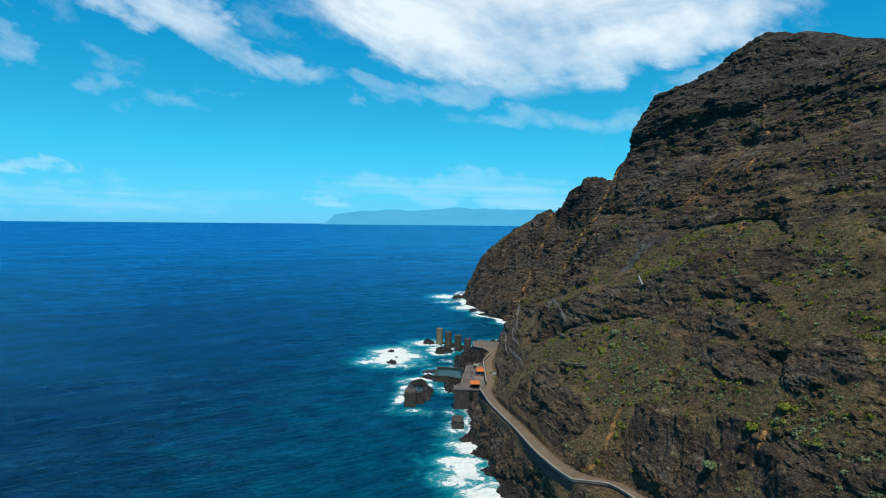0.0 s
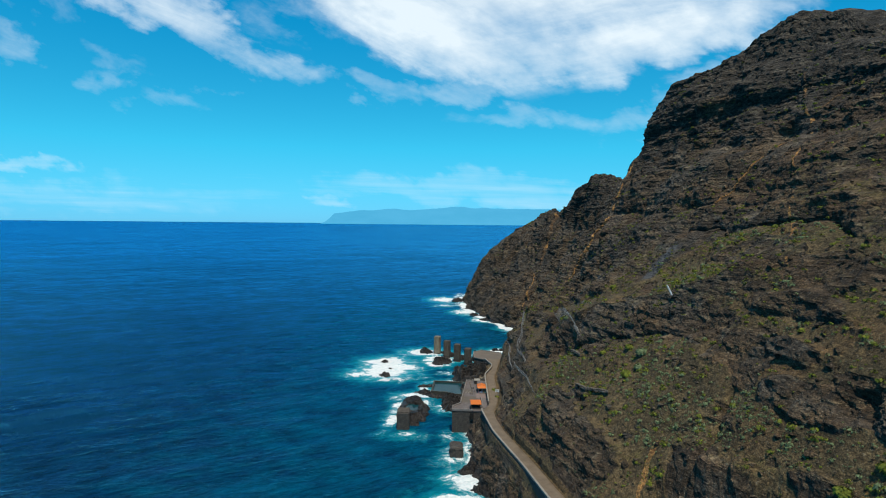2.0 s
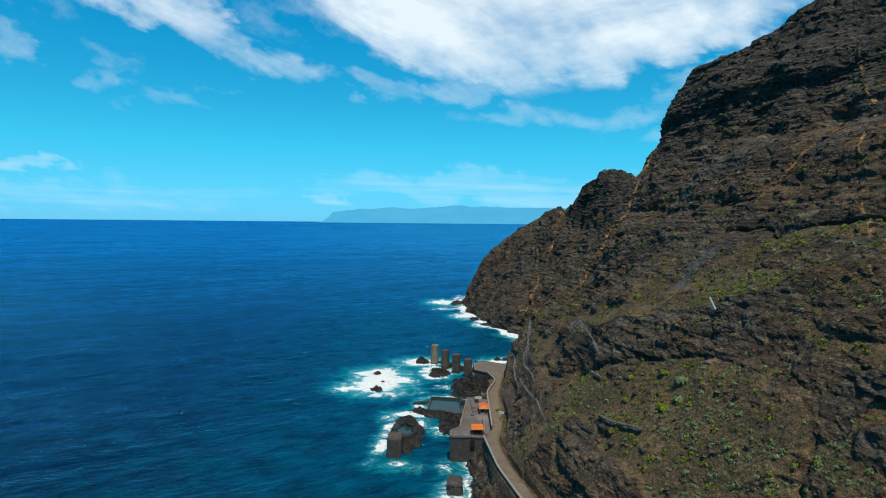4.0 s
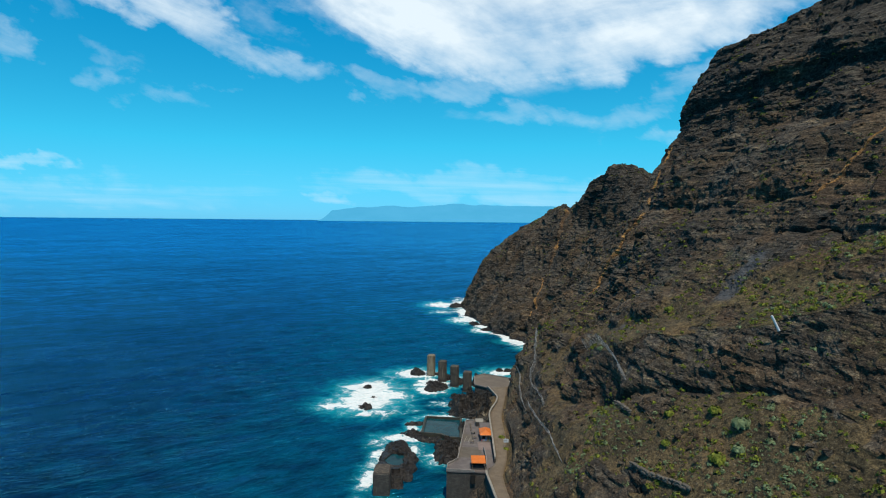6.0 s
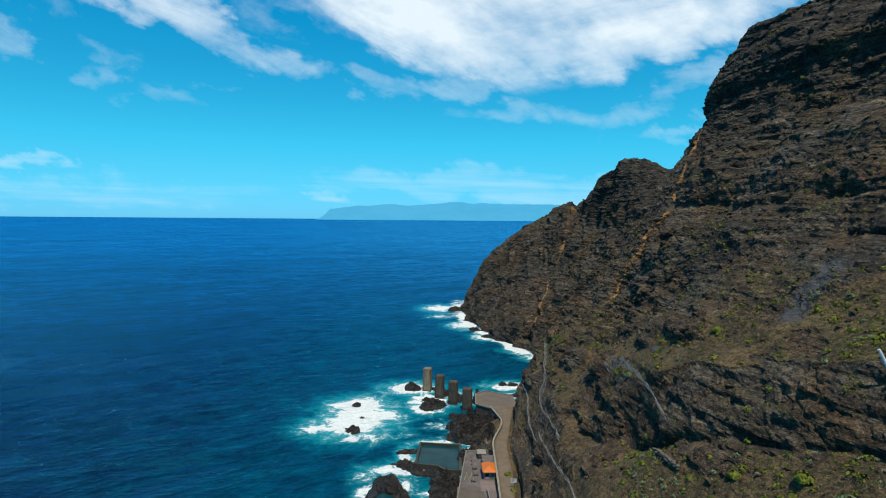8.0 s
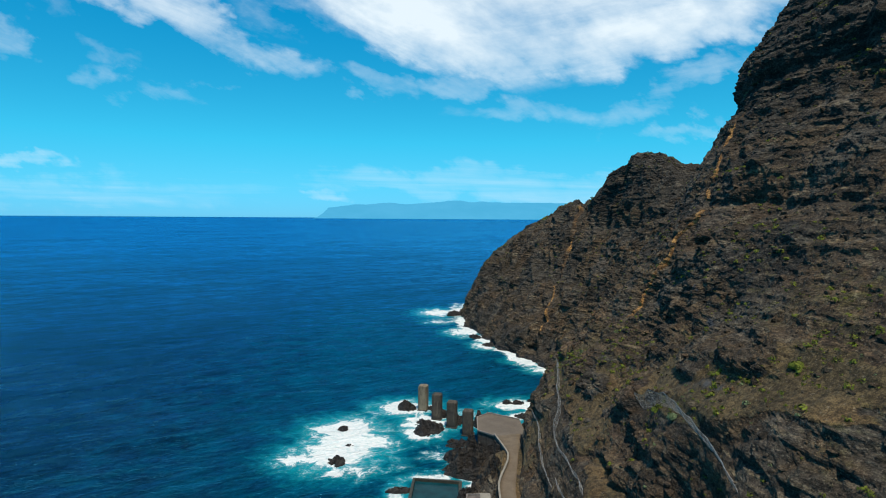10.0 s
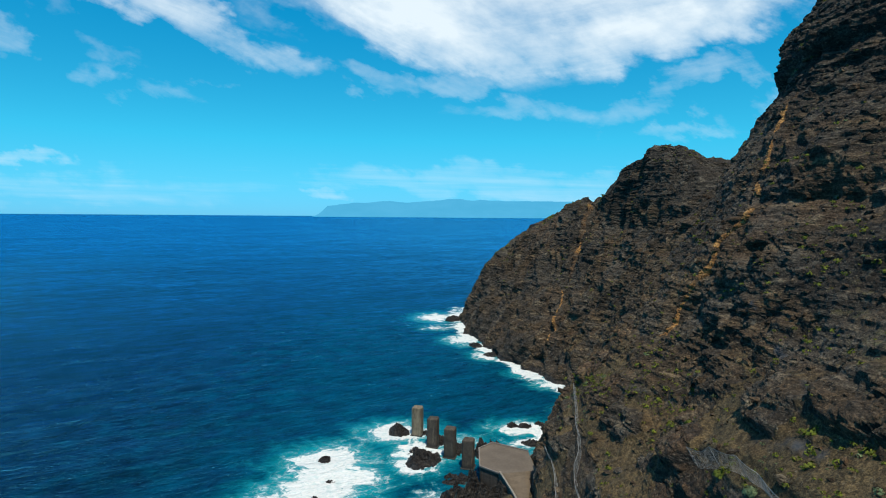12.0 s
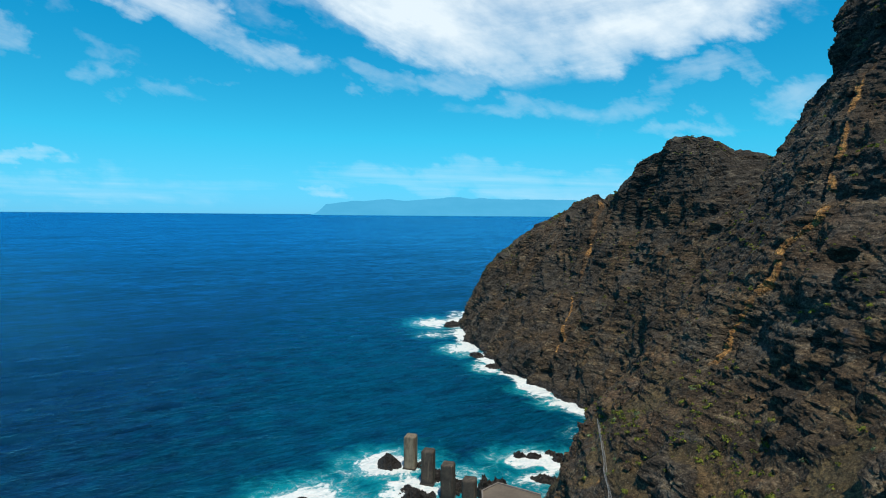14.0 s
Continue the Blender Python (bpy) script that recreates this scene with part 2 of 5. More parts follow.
# ================= materials =================
class Mat:
    """A small builder of node materials."""

    def __init__(self, name):
        self.m = bpy.data.materials.new(name)
        self.m.use_nodes = True
        self.t = self.m.node_tree
        self.bsdf = self.t.nodes["Principled BSDF"]
        self.pos = self.t.nodes.new("ShaderNodeNewGeometry").outputs["Position"]

    def link(self, a, b):
        self.t.links.new(a, b)

    def put(self, n, i, v):
        if isinstance(v, (int, float)):
            n.inputs[i].default_value = v
        elif isinstance(v, tuple):
            n.inputs[i].default_value = (*v, 1) if len(v) == 3 and n.inputs[i].type == "RGBA" else v
        else:
            self.link(v, n.inputs[i])

    def noise(self, scale, detail=6, rough=0.6, stretch=(1, 1, 1), distortion=0.0, seed=0.0, turn=0.0):
        mp = self.t.nodes.new("ShaderNodeMapping")
        if turn:
            mp.vector_type = "TEXTURE"
            mp.inputs["Rotation"].default_value = (0, 0, radians(turn))
        mp.inputs["Scale"].default_value = [scale / s for s in stretch] if turn else [s / scale for s in stretch]
        mp.inputs["Location"].default_value = (seed, seed * 2, seed * 3)
        self.link(self.pos, mp.inputs[0])
        n = self.t.nodes.new("ShaderNodeTexNoise")
        n.inputs["Scale"].default_value, n.inputs["Detail"].default_value = 1.0, detail
        n.inputs["Roughness"].default_value, n.inputs["Distortion"].default_value = rough, distortion
        self.link(mp.outputs[0], n.inputs["Vector"])
        return n.outputs["Fac"]

    def voronoi(self, scale, feature="F1", stretch=(1, 1, 1), rand=1.0):
        mp = self.t.nodes.new("ShaderNodeMapping")
        mp.inputs["Scale"].default_value = [s / scale for s in stretch]
        self.link(self.pos, mp.inputs[0])
        n = self.t.nodes.new("ShaderNodeTexVoronoi")
        n.feature = feature
        n.inputs["Scale"].default_value = 1.0
        n.inputs["Randomness"].default_value = rand
        self.link(mp.outputs[0], n.inputs["Vector"])
        return n.outputs["Distance"]

    def attr(self, name):
        n = self.t.nodes.new("ShaderNodeAttribute")
        n.attribute_name = name
        return n.outputs["Fac"]

    def math(self, op, a, b=0.0, clamp=False):
        n = self.t.nodes.new("ShaderNodeMath")
        n.operation, n.use_clamp = op, clamp
        self.put(n, 0, a)
        self.put(n, 1, b)
        return n.outputs[0]

    def ramp(self, fac, lo, hi, a=0.0, b=1.0):
        n = self.t.nodes.new("ShaderNodeMapRange")
        n.interpolation_type = "SMOOTHSTEP"
        for i, v in enumerate((fac, lo, hi, a, b)):
            self.put(n, i, v)
        return n.outputs[0]

    def mix(self, fac, a, b, blend="MIX"):
        n = self.t.nodes.new("ShaderNodeMixRGB")
        n.blend_type = blend
        self.put(n, 0, fac)
        self.put(n, 1, a)
        self.put(n, 2, b)
        return n.outputs[0]

    def bump(self, height, strength=0.5, distance=0.1, under=None):
        n = self.t.nodes.new("ShaderNodeBump")
        n.inputs["Strength"].default_value, n.inputs["Distance"].default_value = strength, distance
        self.link(height, n.inputs["Height"])
        if under is not None:
            self.link(under, n.inputs["Normal"])
        return n.outputs[0]

    def random(self):
        return self.t.nodes.new("ShaderNodeObjectInfo").outputs["Random"]

    def island(self):
        return self.t.nodes.new("ShaderNodeNewGeometry").outputs["Random Per Island"]

    def done(self, color=None, rough=0.9, normal=None, metal=0.0, spec=0.3):
        b = self.bsdf
        if color is not None:
            self.put(b, "Base Color", color)
        self.put(b, "Roughness", rough)
        self.put(b, "Metallic", metal)
        self.put(b, "Specular IOR Level", spec)
        if normal is not None:
            self.link(normal, b.inputs["Normal"])
        return self.m


def rock_material():
    m = Mat("volcanic_rock")
    big, mid, fine = m.noise(34, 5, 0.6), m.noise(7, 6, 0.6, (0.8, 0.8, 1.6), 0.4), m.noise(0.9, 6, 0.7)
    beds = m.noise(1.3, 7, 0.62, (0.12, 0.12, 1.0), 0.5, 51)
    layers = m.noise(6.5, 5, 0.6, (0.10, 0.10, 1.0), 0.3, 53)
    # beds of lava: brown, rust, grey and pale ash
    rock = m.mix(m.ramp(mid, 0.3, 0.7), (0.030, 0.022, 0.016), (0.098, 0.068, 0.043))
    rock = m.mix(m.ramp(layers, 0.50, 0.66, 0, 0.65), rock, (0.112, 0.066, 0.036))
    rock = m.mix(m.ramp(layers, 0.48, 0.34, 0, 0.6), rock, (0.036, 0.030, 0.027))
    rock = m.mix(m.ramp(big, 0.46, 0.66, 0, 0.5), rock, (0.086, 0.054, 0.038))
    rock = m.mix(m.ramp(m.noise(17, 6, 0.6, (1, 1, 0.6), 0.6, 31), 0.47, 0.64, 0, 0.75), rock, (0.076, 0.072, 0.070))
    rock = m.mix(m.ramp(beds, 0.36, 0.62, 0.72, 0.0), rock, (0.019, 0.015, 0.012))
    rock = m.mix(m.ramp(beds, 0.57, 0.70, 0.0, 0.65), rock, (0.172, 0.134, 0.090))
    rock = m.mix(m.ramp(m.noise(5.0, 7, 0.7, (0.6, 0.6, 1.5), 0.6, 4), 0.57, 0.68, 0, 0.7), rock, (0.190, 0.156, 0.118))
    earth = m.mix(m.ramp(m.noise(11, 6, 0.6, seed=2), 0.32, 0.68), (0.048, 0.037, 0.021), (0.102, 0.073, 0.039))
    earth = m.mix(m.ramp(m.noise(22, 5, 0.6, seed=12), 0.50, 0.70, 0, 0.6), earth, (0.100, 0.058, 0.028))
    earth = m.mix(m.ramp(fine, 0.52, 0.75, 0, 0.45), earth, (0.052, 0.041, 0.026))
    soil = m.math("ADD", m.attr("soil"), m.math("MULTIPLY", m.math("SUBTRACT", mid, 0.5), 0.9))
    col = m.mix(m.ramp(soil, 0.38, 0.60), rock, earth)
    dyke = m.math("ADD", m.attr("dyke"), m.math("MULTIPLY", m.math("SUBTRACT", m.noise(3, 6, 0.7, seed=9), 0.5), 1.1))
    rusty = m.mix(m.ramp(m.noise(2.5, 6, 0.7, (1, 1, 0.5), 0.3, 37), 0.35, 0.65), (0.15, 0.072, 0.026), (0.34, 0.185, 0.068))
    col = m.mix(m.ramp(dyke, 0.40, 0.72, 0, 0.92), col, rusty)
    # the hard dark lava of the crests
    basalt = m.math("ADD", m.attr("basalt"), m.math("MULTIPLY", m.math("SUBTRACT", m.noise(7, 6, 0.65, (1, 1, 1.6), 0.5, 61), 0.5), 1.2))
    col = m.mix(m.ramp(basalt, 0.40, 0.75, 0, 0.85), col, m.mix(m.ramp(m.noise(2.4, 6, 0.7, (0.5, 0.5, 1.5), 0.4, 63), 0.47, 0.74), (0.017, 0.016, 0.016), (0.120, 0.108, 0.096)))
    moss = m.math("ADD", m.attr("moss"), m.math("MULTIPLY", m.math("SUBTRACT", m.noise(3.5, 8, 0.72, seed=6), 0.5), 1.5))
    col = m.mix(m.ramp(moss, 0.48, 0.92, 0, 0.55), col, (0.070, 0.072, 0.020))
    col = m.mix(1.0, col, m.ramp(m.noise(0.9, 8, 0.72, (0.8, 0.8, 1.5), 0.3, 21), 0.35, 0.65, 0.38, 1.52), "MULTIPLY")
    col = m.mix(1.0, col, m.ramp(m.noise(0.3, 4, 0.7, (1, 1, 1.2), 0.2, 23), 0.36, 0.64, 0.50, 1.52), "MULTIPLY")
    col = m.mix(1.0, col, (0.88, 0.84, 0.73), "MULTIPLY")
    col = m.mix(m.ramp(m.noise(0.55, 4, 0.65, (1, 1, 1.3), 0.3, 41), 0.60, 0.68, 0, 0.55), col, (0.215, 0.178, 0.130))
    col = m.mix(m.math("MULTIPLY", m.attr("washed"), 0.85), col, m.mix(m.ramp(m.noise(1.4, 5, 0.6, (1, 1, 0.4), 0.3, 81), 0.35, 0.65), (0.034, 0.037, 0.043), (0.066, 0.069, 0.076)))
    col = m.mix(m.ramp(m.math("ADD", m.attr("pale"), m.math("SUBTRACT", m.noise(1.2, 5, 0.65, seed=83), 0.5)), 0.45, 0.8, 0, 0.85), col, (0.24, 0.20, 0.15))
    wet = m.attr("wet")
    col = m.mix(m.math("MULTIPLY", wet, 0.75), col, (0.014, 0.012, 0.012))
    cracks = m.ramp(m.voronoi(2.6, "DISTANCE_TO_EDGE", (1, 1, 1.7)), 0.0, 0.12)
    bare = m.ramp(soil, 0.3, 0.6, 1, 0)
    h = m.math("ADD", m.math("MULTIPLY", mid, 0.8), m.math("MULTIPLY", m.math("ADD", m.math("MULTIPLY", cracks, 0.10), m.math("MULTIPLY", beds, 1.5)), bare))
    n1 = m.bump(h, 0.9, 0.8)
    n2 = m.bump(m.math("ADD", fine, m.math("MULTIPLY", m.noise(2.4, 6, 0.68, (1, 1, 1.5), 0.5, 71), 1.2)), 0.9, 0.40, n1)
    return m.done(col, m.ramp(wet, 0.2, 0.9, 0.92, 0.45), n2, spec=0.25)


def water_material():
    m = Mat("sea_water")
    foam_a, shoal_sheen = m.attr("foam"), m.attr("shoal_sheen")
    warp = m.noise(11, 7, 0.6, (1, 1, 1), 1.4)
    lace = m.noise(2.6, 9, 0.74, (1, 1, 1), 1.0, 3)
    ragged = m.math("ADD", m.math("MULTIPLY", m.math("SUBTRACT", warp, 0.5), 2.3), m.math("MULTIPLY", m.math("SUBTRACT", lace, 0.5), 1.1))
    f = m.math("ADD", m.math("MULTIPLY", foam_a, 1.2), ragged)
    live = m.ramp(foam_a, 0.02, 0.2)
    foam = m.math("MULTIPLY", m.ramp(f, 0.56, 0.74), live)
    veil = m.math("MULTIPLY", m.ramp(m.math("ADD", f, m.math("MULTIPLY", m.math("SUBTRACT", m.noise(1.3, 6, 0.7, (1, 1, 1), 0.5, 17), 0.5), 1.6)), 0.34, 0.85, 0, 0.45), live)
    foam = m.math("MAXIMUM", foam, veil)
    vein = m.math("SUBTRACT", 1.0, m.math("MULTIPLY", m.math("ABSOLUTE", m.math("SUBTRACT", m.noise(6.5, 7, 0.6, (1, 1, 1), 1.5, 11), 0.5)), 2.0))
    lacing = m.math("MULTIPLY", m.ramp(vein, 0.93, 0.99), m.ramp(m.math("ADD", shoal_sheen, m.math("SUBTRACT", warp, 0.5)), 0.6, 1.1, 0, 0.5))
    foam = m.math("MAXIMUM", foam, lacing)
    caps = m.math("MULTIPLY", m.ramp(m.noise(4.5, 8, 0.7, (1, 1.4, 1), 0.5, 7), 0.73, 0.78), m.ramp(m.noise(130, 3, 0.5, (1, 1, 1), 0, 2), 0.42, 0.62))
    foam = m.math("MAXIMUM", foam, m.math("MULTIPLY", caps, 0.7))
    deep = m.mix(m.ramp(m.noise(90, 5, 0.6, (0.6, 1.6, 1)), 0.3, 0.7), (0.001, 0.0112, 0.034), (0.002, 0.0180, 0.052))
    # light and dark flanks of the waves are put into the colour by these multiplies
    deep = m.mix(1.0, deep, m.ramp(m.noise(26, 5, 0.6, (0.5, 1.5, 1), 0.6, 13, 30), 0.3, 0.7, 0.86, 1.14), "MULTIPLY")
    waves = m.math("ADD", m.math("MULTIPLY", m.noise(5.2, 5, 0.62, (0.45, 1.3, 1), 0.7, 14, 36), 0.6), m.math("MULTIPLY", m.noise(1.5, 4, 0.65, (0.6, 1.2, 1), 0.5, 15, 28), 0.4))
    deep = m.mix(1.0, deep, m.ramp(waves, 0.38, 0.62, 0.55, 1.48), "MULTIPLY")
    deep = m.mix(1.0, deep, m.ramp(m.noise(13, 5, 0.62, (0.45, 1.5, 1), 0.6, 16, 33), 0.36, 0.64, 0.72, 1.28), "MULTIPLY")
    deep = m.mix(1.0, deep, m.ramp(m.noise(48, 5, 0.66, (0.35, 1.6, 1), 0.5, 18, 30), 0.36, 0.64, 0.84, 1.16), "MULTIPLY")
    turq = m.math("ADD", shoal_sheen, m.math("MULTIPLY", m.math("SUBTRACT", m.noise(12, 6, 0.6, seed=5), 0.5), 0.9))
    shallow = m.mix(1.0, (0.0, 0.084, 0.120), m.ramp(waves, 0.36, 0.64, 0.74, 1.26), "MULTIPLY")
    # this mid blue also paints the sky's sheen on open water
    bright = m.mix(1.0, (0.0, 0.044, 0.084), m.ramp(waves, 0.36, 0.64, 0.68, 1.32), "MULTIPLY")
    col = m.mix(m.ramp(turq, 0.05, 0.6), deep, bright)
    col = m.mix(m.ramp(turq, 0.5, 1.05, 0, 0.95), col, shallow)
    halo = m.math("ADD", m.attr("halo"), m.math("MULTIPLY", ragged, 0.40))
    col = m.mix(m.ramp(halo, 0.12, 0.80, 0, 0.9), col, (0.005, 0.235, 0.28))
    froth = m.mix(m.ramp(m.noise(1.7, 7, 0.7, (1, 1, 1), 0.8, 19), 0.42, 0.68, 0, 0.8), (0.64, 0.65, 0.65), (0.38, 0.50, 0.52))
    col = m.mix(foam, col, froth)
    chop = waves
    swell = m.noise(24, 5, 0.6, (0.5, 1.5, 1), 0.6, 3, 33)
    n1 = m.bump(m.math("ADD", swell, m.noise(80, 4, 0.6, (0.4, 1.6, 1), 0.4, 23, 30)), 0.8, 5.0)
    n2 = m.bump(chop, 1.0, 2.0, n1)
    n3 = m.bump(foam, 0.2, 0.3, n2)
    mat = m.done(col, 0.9, n3, spec=0.0)
    gloss = m.t.nodes.new("ShaderNodeBsdfGlossy")
    gloss.inputs["Roughness"].default_value = 0.22
    gloss.inputs["Color"].default_value = (0.07, 0.60, 1.0, 1)
    m.link(n3, gloss.inputs["Normal"])
    ruffle = m.math("MULTIPLY", m.ramp(m.noise(7, 5, 0.66, (0.5, 1.4, 1), 0.6, 27, 34), 0.36, 0.64, 0.76, 1.24), m.ramp(m.noise(24, 6, 0.7, (0.45, 1.5, 1), 0.6, 28, 32), 0.36, 0.64, 0.84, 1.16))
    ruffle = m.math("MULTIPLY", ruffle, m.ramp(m.noise(150, 4, 0.6, (0.4, 1.6, 1), 0.4, 29, 26), 0.36, 0.64, 0.93, 1.07))
    fr = m.t.nodes.new("ShaderNodeFresnel")
    fr.inputs["IOR"].default_value = 1.33
    both = m.t.nodes.new("ShaderNodeMixShader")
    m.link(m.math("MULTIPLY", m.math("MULTIPLY", m.math("MULTIPLY", m.math("POWER", fr.outputs[0], 1.30), 0.88), ruffle), m.math("SUBTRACT", 1.0, foam)), both.inputs[0])
    m.link(m.bsdf.outputs[0], both.inputs[1])
    m.link(gloss.outputs[0], both.inputs[2])
    m.link(both.outputs[0], m.t.nodes["Material Output"].inputs["Surface"])
    return mat


def plain(name, a, b, scale, rough=0.85, bump=0.3, dist=0.03, fine=None, streak=False, spec=0.3, per=0.0):
    """A mottled surface between two colours, with grain."""
    a, b = tuple(0.63 * v for v in a), tuple(0.63 * v for v in b)
    m = Mat(name)
    n = m.noise(scale, 7, 0.65, (1, 1, 0.25) if streak else (1, 1, 1), 0.3)
    g = m.noise(fine or scale * 0.12, 5, 0.7, seed=3)
    col = m.mix(m.ramp(n, 0.28, 0.72), a, b)
    col = m.mix(m.ramp(g, 0.35, 0.75, 0.0, 0.35), col, tuple(c * 0.55 for c in a))
    if per:
        col = m.mix(m.math("MULTIPLY", m.random(), per), col, tuple(c * 0.4 for c in a))
    return m.done(col, rough, m.bump(m.math("ADD", n, g), bump, dist), spec=spec)


def concrete_old():
    m = Mat("weathered_concrete")
    streak = m.noise(0.9, 7, 0.65, (1, 1, 0.10), 0.2)
    blot = m.noise(2.4, 7, 0.7, seed=2)
    col = m.mix(m.ramp(blot, 0.3, 0.7), (0.030, 0.025, 0.021), (0.074, 0.060, 0.047))
    col = m.mix(m.ramp(streak, 0.52, 0.74, 0, 0.65), col, (0.20, 0.16, 0.115))
    col = m.mix(m.ramp(m.noise(0.6, 6, 0.7, (1, 1, 0.2), seed=8), 0.58, 0.75, 0, 0.8), col, (0.030, 0.027, 0.026))
    sep_n = m.t.nodes.new("ShaderNodeSeparateXYZ")
    m.link(m.pos, sep_n.inputs[0])
    tide = m.ramp(m.math("ADD", sep_n.outputs[2], m.math("MULTIPLY", blot, 1.6)), 1.6, 3.0, 0.85, 0.0)
    col = m.mix(tide, col, (0.022, 0.022, 0.020))
    return m.done(col, 0.92, m.bump(m.math("ADD", blot, streak), 0.5, 0.12))


def masonry(name, a, b, joint, size):
    """Coursed stone blocks with recessed joints."""
    m = Mat(name)
    sp = m.t.nodes.new("ShaderNodeSeparateXYZ")
    m.link(m.pos, sp.inputs[0])
    cb = m.t.nodes.new("ShaderNodeCombineXYZ")
    m.link(m.math("ADD", sp.outputs[0], m.math("MULTIPLY", sp.outputs[1], 0.9)), cb.inputs[0])
    m.link(sp.outputs[2], cb.inputs[1])
    br = m.t.nodes.new("ShaderNodeTexBrick")
    br.inputs["Scale"].default_value = 1.0 / size
    br.inputs["Mortar Size"].default_value, br.inputs["Mortar Smooth"].default_value = 0.035, 0.4
    for i, c in (("Color1", a), ("Color2", b), ("Mortar", joint)):
        br.inputs[i].default_value = (*c, 1)
    m.link(cb.outputs[0], br.inputs["Vector"])
    n = m.noise(1.4, 7, 0.68)
    col = m.mix(m.ramp(n, 0.3, 0.75, 0, 0.7), br.outputs["Color"], tuple(c * 0.45 for c in a))
    col = m.mix(m.ramp(m.noise(0.8, 6, 0.7, (1, 1, 0.2), seed=5), 0.55, 0.78, 0, 0.5), col, tuple(c * 1.7 for c in b))
    h = m.math("SUBTRACT", m.math("MULTIPLY", n, 0.6), br.outputs["Fac"])
    return m.done(col, 0.9, m.bump(h, 0.7, 0.12))


ROCK = rock_material()
WATER = water_material()
CONCRETE = concrete_old()
ROAD = plain("packed_gravel", (0.160, 0.118, 0.078), (0.240, 0.182, 0.128), 3.5, bump=0.4, dist=0.03)
COPING = plain("pale_coping", (0.27, 0.24, 0.20), (0.40, 0.36, 0.30), 2.0)
SEAWALL = plain("dark_masonry", (0.018, 0.021, 0.025), (0.042, 0.045, 0.050), 1.6, bump=0.6, dist=0.08)
PAVING = plain("terrace_paving", (0.120, 0.100, 0.096), (0.215, 0.182, 0.172), 3.0, bump=0.25)
PLATFORM = plain("platform_concrete", (0.150, 0.120, 0.095), (0.215, 0.175, 0.140), 6.0, bump=0.25)
STONE = masonry("basalt_blocks", (0.052, 0.044, 0.038), (0.086, 0.073, 0.062), (0.036, 0.031, 0.028), 1.3)
MORTAR = plain("dark_mortar", (0.035, 0.030, 0.028), (0.060, 0.052, 0.048), 0.8)
ORANGE = plain("orange_roofing", (0.72, 0.170, 0.020), (0.86, 0.235, 0.035), 1.5, rough=0.6, bump=0.2)
PLASTER = plain("grey_plaster", (0.22, 0.19, 0.17), (0.34, 0.30, 0.27), 1.2)
WHITE = plain("white_board", (0.72, 0.76, 0.80), (0.82, 0.84, 0.86), 0.6, rough=0.5)
TIMBER = plain("grey_timber", (0.12, 0.09, 0.06), (0.22, 0.17, 0.12), 0.8)
METAL = plain("galvanised_rail", (0.28, 0.27, 0.26), (0.40, 0.38, 0.36), 0.5, rough=0.5, spec=0.5)
# near-black colour that stands in for the shade inside openings
SHADE_BLACK = plain("opening_shade", (0.010, 0.009, 0.008), (0.018, 0.016, 0.014), 1.0)
POOL = None


def pool_water():
    m = Mat("pool_water")
    n = m.noise(4, 5, 0.6)
    col = m.mix(m.ramp(n, 0.3, 0.7), (0.002, 0.022, 0.030), (0.005, 0.040, 0.050))
    return m.done(col, 0.16, m.bump(m.noise(0.8, 5, 0.6), 0.15, 0.05), spec=0.06)


POOL = pool_water()


def leaf_material(name, a, b):
    m = Mat(name)
    col = m.mix(m.island(), a, b)
    col = m.mix(m.ramp(m.noise(0.5, 4, 0.6), 0.4, 0.7, 0, 0.4), col, tuple(c * 0.5 for c in a))
    return m.done(col, 0.8, spec=0.2)


OLIVE = leaf_material("olive_leaves", (0.052, 0.066, 0.008), (0.155, 0.170, 0.020))
SILVER = leaf_material("silver_green_leaves", (0.066, 0.092, 0.042), (0.160, 0.200, 0.098))


# ================= hillside =================
# Contours of the land, from behind the start, along the coast and round the cape: (x, y, height).
SEA_LINE = [(85, -80, 0), (52, 60, 0), (40, 110, 0), (29, 152, 0), (20, 190, 0), (13.6, 222, 0), (13, 258, 0), (16, 300, 0), (17, 338, 0),
            (37, 369, 0), (50, 395, 0), (84, 428, 0), (70, 466, 0), (49, 505, 0), (28, 581, 0), (24, 657, 0), (50, 720, 0), (230, 810, 0)]
BENCH_OUT = [(95, -80, 23), (62, 60, 22), (50, 118, 20), (31.5, 152, 18), (23.8, 190, 16), (18, 222, 14), (17.5, 258, 10), (21, 300, 11), (26, 330, 10.8),
             (38, 367, 7), (53, 391, 8), (86, 426, 8), (73, 467, 9), (54, 508, 10), (33.5, 583, 9), (26, 654, 7), (52, 715, 8), (236, 800, 10)]
BENCH_IN = [(100, -80, 23), (66, 60, 22), (54, 121, 20), (36, 155, 18), (28, 191, 16), (22.5, 223, 14), (23, 262, 10.5), (26, 300, 11.3), (31, 337, 10.3),
            (39.5, 365, 10), (56, 388, 13), (89, 424, 16), (77, 468, 16), (60, 511, 18), (38, 585, 17), (28.5, 650, 13), (53, 708, 15), (240, 790, 16)]
LOWER = [(112, -80, 33), (80, 60, 33), (60, 114, 33), (52, 152, 33), (43, 191, 33), (38, 225, 33), (39, 264, 31), (45, 300, 32), (44, 338, 32),
         (50, 362, 32), (67, 390, 32), (93, 422, 34), (88, 469, 33), (74, 516, 34), (46, 590, 30), (33.5, 645, 25), (59, 700, 26), (244, 775, 30)]
